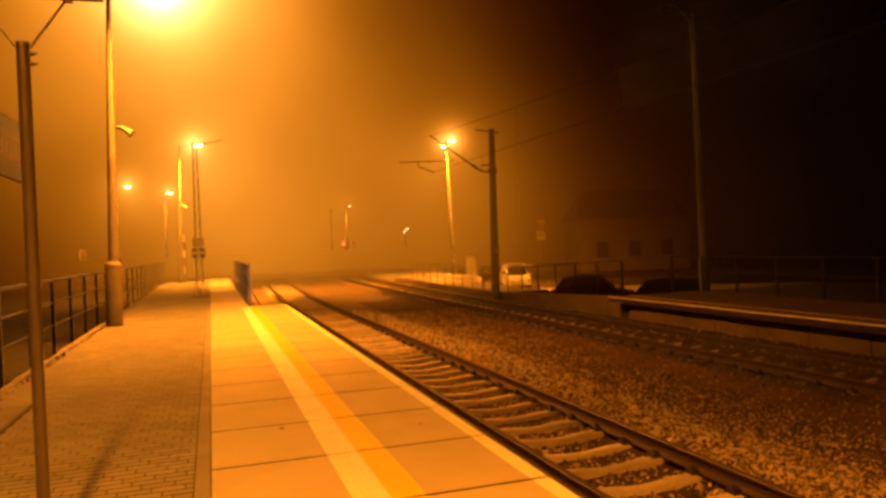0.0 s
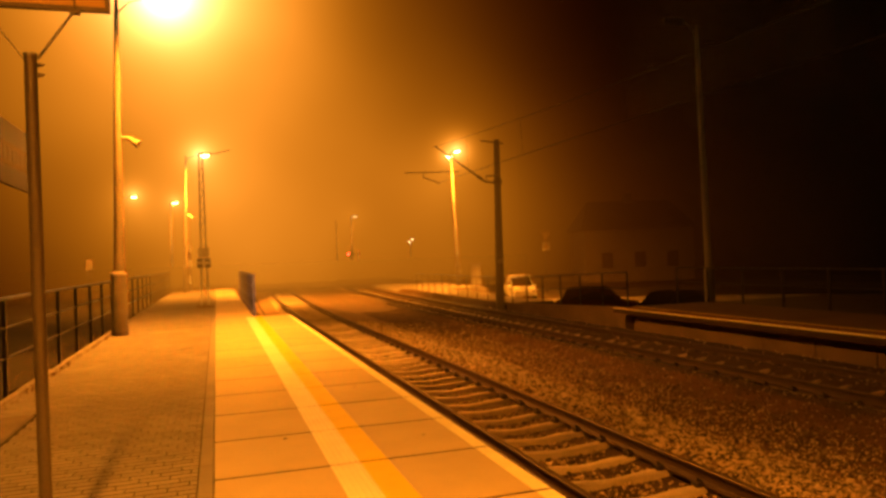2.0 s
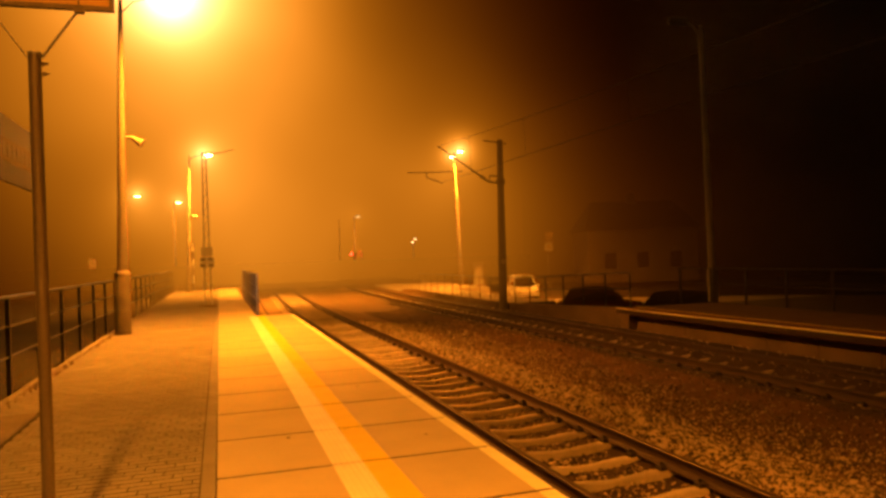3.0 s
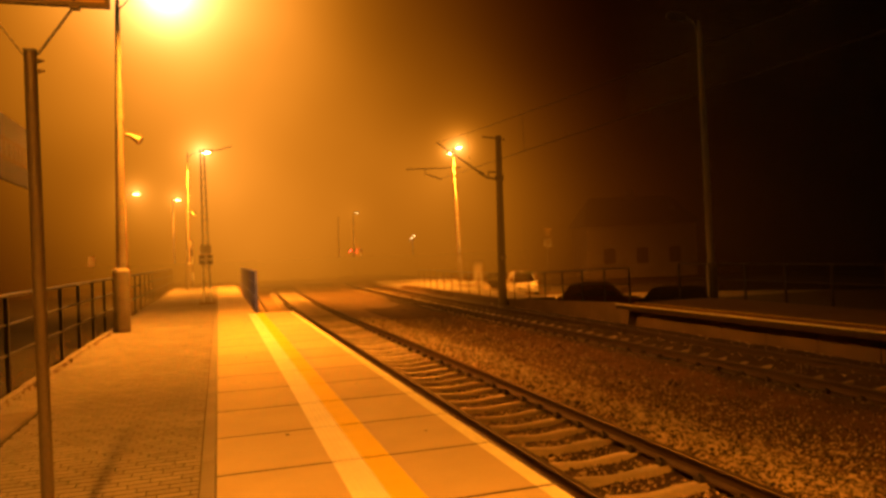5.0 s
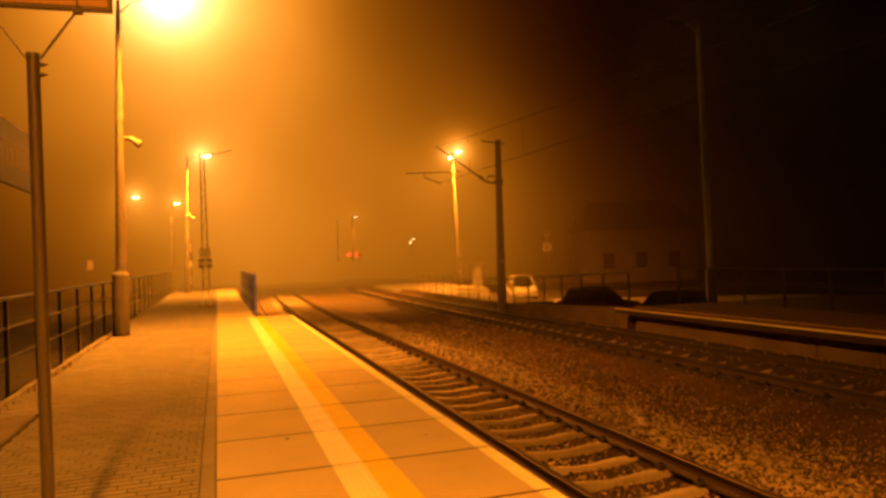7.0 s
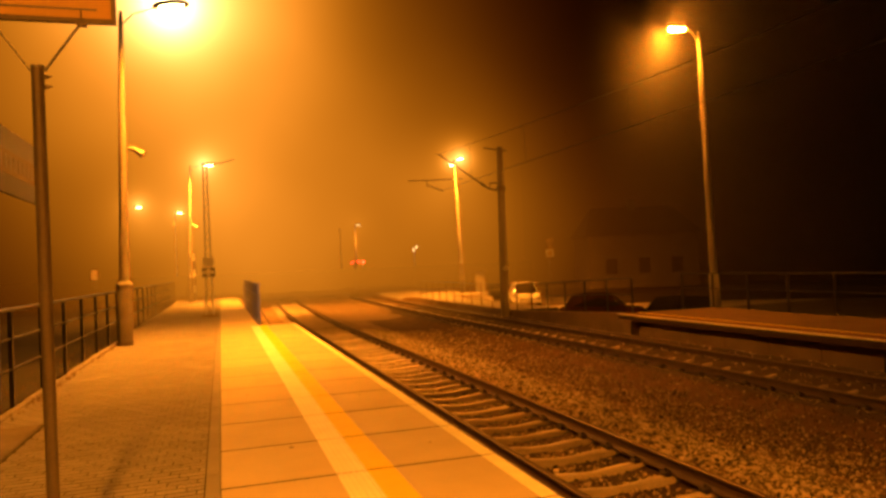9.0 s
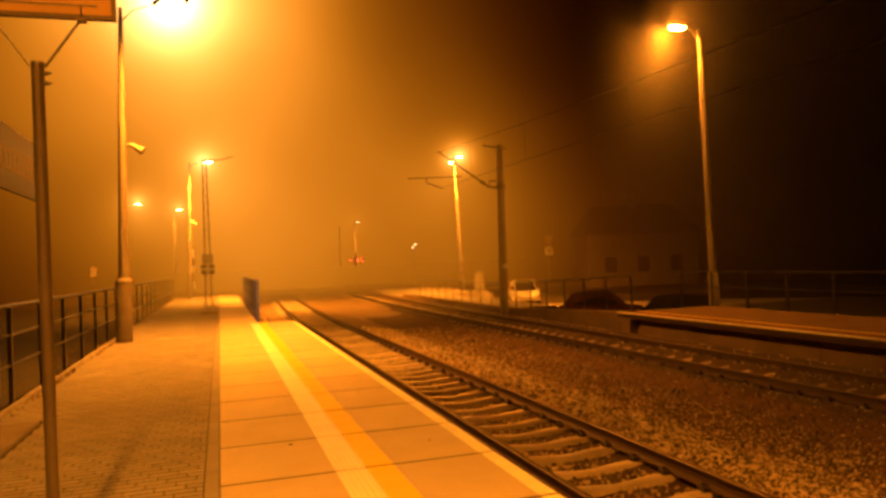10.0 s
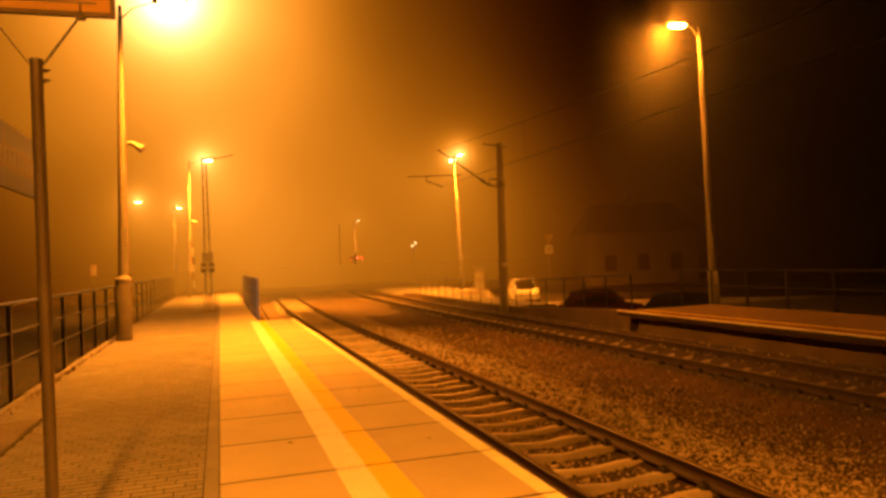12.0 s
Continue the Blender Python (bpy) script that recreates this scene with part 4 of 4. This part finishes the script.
# ---- cars ----
def car(at, turn, paint, label, tall=0.0):
    t = thing("car", at, label, "car", "parked cars", turn=turn)
    prof = [(-2.1, 0.35), (-2.12, 0.75), (-2.0, 0.98), (-1.75, 1.05), (-1.35, 1.42 + tall), (-0.6, 1.5 + tall), (0.35, 1.46 + tall), (1.05, 1.0), (1.85, 0.88), (2.08, 0.7), (2.1, 0.38)]
    b = Build()
    ws = [0.80, 0.86, 0.86, 0.84, 0.66, 0.62, 0.64, 0.80, 0.80, 0.76, 0.76]
    vs = [(x, s * w, z) for s in (-1, 1) for (x, z), w in zip(prof, ws)]
    n = len(prof)
    fs = [(i, i + 1, n + i + 1, n + i) for i in range(n - 1)] + [tuple(range(n)), tuple(range(2 * n - 1, n - 1, -1)), (0, n, 2 * n - 1, n - 1)]
    part("body", b.add(vs, fs), paint, t, smooth=True)
    for s in (-1, 1):
        g = Build()
        q = [(-1.3, 1.08), (-1.12, 1.38 + tall), (-0.5, 1.44 + tall), (0.3, 1.40 + tall), (0.85, 1.06)]
        vs = [(x, s * (0.85 - 0.19 * (z - 1.0) / 0.45), z) for x, z in q]
        g.add(vs + [(x, y - s * 0.02, z) for x, y, z in vs], [tuple(range(5)), (9, 8, 7, 6, 5)] + [(i, (i + 1) % 5, 5 + (i + 1) % 5, 5 + i) for i in range(5)])
        part("side_window", g, M_GLASS, t)
        part("window_trim", Build().tube([(x, s * (0.865 - 0.19 * (z - 1.0) / 0.45), z + 0.012) for x, z in q], 0.014, 6), M_CHROME, t)
        for x in (-1.3, 1.3):
            wh = part("wheel", Build().tube([(x, s * 0.68, 0.31), (x, s * 0.87, 0.31)], 0.31, 18), M_TYRE, t, smooth=True)
            part("rim", Build().tube([(x, s * 0.86, 0.31), (x, s * 0.885, 0.31)], 0.19, 14), M_GALV, wh)
        part("headlight", Build().box(1.93, 2.1, s * 0.62 - 0.14, s * 0.62 + 0.14, 0.62, 0.76, 0.03), M_LENSGLASS, t)
        part("door_mirror", Build().box(0.72, 0.86, s * 0.95 - 0.09, s * 0.95 + 0.09, 1.0, 1.13, 0.03), paint, t)
    ws_ = Build()
    ws_.add([(0.42, -0.58, 1.43 + tall), (0.42, 0.58, 1.43 + tall), (1.03, 0.7, 1.045), (1.03, -0.7, 1.045), (0.44, -0.58, 1.46 + tall), (0.44, 0.58, 1.46 + tall), (1.07, 0.7, 1.06), (1.07, -0.7, 1.06)],
            [(0, 1, 2, 3), (7, 6, 5, 4), (0, 4, 5, 1), (1, 5, 6, 2), (2, 6, 7, 3), (3, 7, 4, 0)])
    part("windscreen", ws_, M_GLASS, t)
    part("bumper", Build().box(2.02, 2.16, -0.78, 0.78, 0.36, 0.55, 0.04), paint, t)
    return t


car((20.9, 47.3, YARD_Z), -104, M_CARWHITE, "white car parked under the lamp beyond the railing", 0.3)
car((18.6, 52.5, YARD_Z), -112, M_CARDARK, "dark red car parked beyond the railing", 0.0)
car((17.2, 29.9, YARD_Z), -30, M_CARDARK, "dark red car parked behind the ramp railing", 0.22)
car((17.3, 24.4, YARD_Z), 192, M_CARBLACK, "black car parked behind the far platform", 0.15)


# ---- crossing signals, road signs and other distant things ----
def drum_mesh():
    """A round lamp whose one side is a red lens and whose other side is dark."""
    b = Build()
    n, m = 16, 6
    vs, fs, mi = [], [], []
    for i in range(m + 1):
        a = math.pi * i / m
        vs += [(0.08 * math.sin(a) * math.cos(2 * math.pi * (q + 0.5) / n), 0.08 * math.sin(a) * math.sin(2 * math.pi * (q + 0.5) / n), 0.08 * math.cos(a)) for q in range(n)]
    for i in range(m):
        for q in range(n):
            fs.append((i * n + q, i * n + (q + 1) % n, (i + 1) * n + (q + 1) % n, (i + 1) * n + q))
            mi.append(0 if 8 <= q <= 14 else 1)
    b.add(vs, fs)
    b.mi = mi
    return b.mesh("red_lamp", [M_RED, M_BLACK])


DRUM = drum_mesh()


def crossing_signal(at, offsets, label):
    t = thing("crossing_signal", at, label, "signal", "crossing signals")
    part("post", Build().tube([(0, 0.3, 0), (0, 0.3, 3.3)], 0.05, 10), M_LATTICE, t)
    part("bar", Build().box(min(offsets) - 0.2, max(offsets) + 0.2, 0.27, 0.33, 2.98, 3.06), M_GALV, t)
    lamps = []
    for x in offsets:
        part("backing", Build().tube([(x, 0.28, 3.05), (x, 0.31, 3.05)], 0.115, 16), M_BLACK, t)
        lamps.append(part("red_lamp", DRUM, None, t, "round red flashing lamp", at=(x, 0, 3.05)))
    return t, lamps


SIGNAL_NEAR, FLASHERS = crossing_signal((12.9, 70.4, -0.9), (-0.27, 0.27), "level crossing signal with red lamps that flash by turns")
SIGNAL_FAR, FLASHERS_FAR = crossing_signal((13.75, 70.6, -0.9), (0.0,), "second level crossing signal flashing red")


def road_sign():
    t = thing("road_sign", (24.6, 50.5, YARD_Z), "pale triangular and square road signs on one post", "sign")
    part("post", Build().tube([(0, 0, 0), (0, 0, 5.0)], 0.05, 10), M_GALV, t)
    b = Build()
    b.add([(-0.42, -0.08, 4.95), (0.42, -0.08, 4.95), (0, -0.08, 4.22), (-0.42, -0.06, 4.95), (0.42, -0.06, 4.95), (0, -0.06, 4.22)], [(0, 1, 2), (5, 4, 3), (0, 3, 4, 1), (1, 4, 5, 2), (2, 5, 3, 0)])
    part("triangle_plate", b, M_BOARD, t)
    part("square_plate", Build().box(-0.34, 0.34, -0.08, -0.06, 3.5, 4.15), M_SIGNWHITE, t)
    part("diamond", Build().box(-0.15, 0.15, -0.086, -0.081, 3.68, 3.98), M_BOARD, t)


road_sign()


def info_board():
    t = thing("notice_board", (18.9, 51.0, YARD_Z), "pale notice board on two posts in the fog", "board")
    for x in (-0.4, 0.4):
        part("post", Build().box(x - 0.04, x + 0.04, -0.04, 0.04, 0, 2.65), M_GALV, t)
    part("panel", Build().box(-0.36, 0.36, -0.03, 0.03, 1.1, 2.6), M_LATTICE, t)
    part("roof", Build().box(-0.55, 0.55, -0.15, 0.15, 2.65, 2.73, 0.02), M_GALV, t)
    t = thing("notice_box", (-10.3, 67, -0.6), "pale box on a post beyond the railing", "box")
    part("post", Build().tube([(0, 0, 0), (0, 0, 1.45)], 0.05, 8), M_GALV, t)
    part("box", Build().box(-0.22, 0.22, -0.15, 0.15, 1.4, 3.0, 0.02), M_SIGNWHITE, t)
    t = thing("marker_post", (-1.7, 52, -0.2), "slim white and dark banded marker post", "post")
    for i in range(6):
        part("band", Build().tube([(0, 0, 0.55 * i), (0, 0, 0.55 * i + 0.55)], 0.09, 10), M_SIGNWHITE if i % 2 else M_GALV, t)
    t = thing("wall_lamp", (17.6, 65, -0.9), "pair of small white lamps on a post", "lamp")
    # pale colour stands in for the fog that hides this post
    part("post", Build().tube([(0, 0, 0), (0, 0, 4.0)], 0.03, 8), M_LATTICE, t)
    for x, z in ((-0.16, 3.95), (0.12, 4.2)):
        part("lamp", Build().tube([(x, -0.15, z), (x, -0.35, z)], [0.05, 0.07], 12), M_WARM, t)


info_board()


def house(at, w, d, h, roof, label, turn=0):
    t = thing("house", at, label, "house", "houses beyond the car park", turn=turn)
    part("wall", Build().box(-w / 2, w / 2, -d / 2, d / 2, 0, h), M_RENDER, t)
    b = Build()
    b.add([(-w / 2 - 0.4, -d / 2 - 0.4, h), (w / 2 + 0.4, -d / 2 - 0.4, h), (w / 2 + 0.4, d / 2 + 0.4, h), (-w / 2 - 0.4, d / 2 + 0.4, h), (-w / 2 + 1, 0, h + roof), (w / 2 - 1, 0, h + roof)],
          [(3, 2, 1, 0), (0, 1, 5, 4), (1, 2, 5), (2, 3, 4, 5), (3, 0, 4)])
    r = part("roof", b, M_ROOF, t)
    part("chimney", Build().box(-0.35, 0.35, -0.3, 0.3, h + roof - 0.8, h + roof + 0.7), M_RENDER, r)
    for x in (-w * 0.3, 0, w * 0.3):
        wn = part("window", Build().box(x - 0.5, x + 0.5, -d / 2 - 0.02, -d / 2 + 0.05, 1.2, 2.6), M_GLASS, t)
        part("frame", Build().box(x - 0.56, x + 0.56, -d / 2 - 0.05, -d / 2 - 0.021, 1.12, 1.2).box(x - 0.56, x + 0.56, -d / 2 - 0.05, -d / 2 - 0.021, 2.6, 2.68), M_SIGNWHITE, wn)


house((36.5, 57.5, -1.2), 9.5, 7.5, 4.6, 2.7, "dim two-storey house with a hipped roof in the fog", -18)

# ---- dry grass by the tracks ----
def tufts():
    rng = random.Random(3)
    b = Build()
    for i in range(2600):
        y = 5 + 27 * rng.random() ** 1.4
        x = (6.5 + 2.1 * rng.random()) if i % 4 else -2.75 - 1.4 * rng.random()
        if i % 20 == 0:
            x, y = -2.47 + 0.1 * rng.random(), 8 + 12 * rng.random()
        z = ground_height(x + bend(y), y) if x < -2.5 or x > 2 else 0.0
        x += bend(y)
        for k in range(3):
            a, h = rng.uniform(0, 6.28), rng.uniform(0.03, 0.10)
            dx, dy = math.cos(a), math.sin(a)
            b.add([(x - dy * 0.006, y + dx * 0.006, z), (x + dy * 0.006, y - dx * 0.006, z), (x + dx * h * 0.6, y + dy * h * 0.6, z + h)], [(0, 1, 2)])
    me = bpy.data.meshes.new("dry_grass")
    me.from_pydata(b.v, [], b.f)
    me.materials.append(M_LEAF)
    tagged(new("dry_grass", me), "sparse dry grass between the tracks and by the railing", "grass", kind="stuff")


tufts()


# ---- pavers, last ----
def pavers():
    """Running bond with courses shifted by a third."""
    L, W = 0.22, 0.105
    brick = Build().box(0.0045, L - 0.0045, 0.0105, W - 0.0105, -0.08, 0.0).mesh("paver", M_PAVER)
    rest = Build()
    count = 0
    for j in range(400):
        y = 4.6 + W * j
        left = -1.93 if y < 9.0 else -2.49
        off = -2.6 - (L / 3) * (j % 3) - 0.045
        for i in range(14):
            x = off + L * i
            z = random.uniform(-0.0006, 0.0008)
            if x < left or x + L > -0.165:
                # cut pavers close the course
                x0, x1 = max(x, left), min(x + L, -0.168)
                if x1 - x0 > 0.04:
                    rest.box(x0 + 0.0045, x1 - 0.0045, y + 0.0105, y + W - 0.0105, -0.08, z)
            elif count < 300:
                part("paver", brick, None, platform, at=(x, y, z))
                count += 1
            else:
                rest.box(x + 0.0045, x + L - 0.0045, y + 0.0105, y + W - 0.0105, -0.08, z)
    me = bpy.data.meshes.new("paving")
    me.from_pydata(rest.v, [], rest.f)
    me.materials.append(M_PAVER)
    ob = new("paving", me)
    ob.parent = platform
    tagged(ob, kind="stuff")


pavers()


def motions():
    # the lamp over the far platform lights up shortly before 9 s
    base = LAMP_TUBE.location.copy()
    walk(LAMP_TUBE, [(t, pose(*base, a)) for t, a in ((0, 180), (8.86, 180), (8.9, 120), (8.93, 60), (8.97, 0), (12, 0))])
    # crossing lamps flash by turns, about once a second
    period, first = 1.03, 0.03
    for k, ob in enumerate(FLASHERS):
        base = ob.location.copy()
        rows = []
        for i in range(61):
            t = 0.2 * i
            rows.append((t, pose(*base, 0, 0, 360 * ((t - first) / period + 0.5 * k))))
        walk(ob, rows)
    ob = FLASHERS_FAR[0]
    base = ob.location.copy()
    rows = []
    for i in range(61):
        t = 0.2 * i
        turn = 360 * ((t - first) / period)
        rows.append((t, pose(*base, 0, 0, max(turn, 360 * 8.5 + 180) if t > 8 else 180 + 360 * 8)))
    walk(ob, rows)


motions()
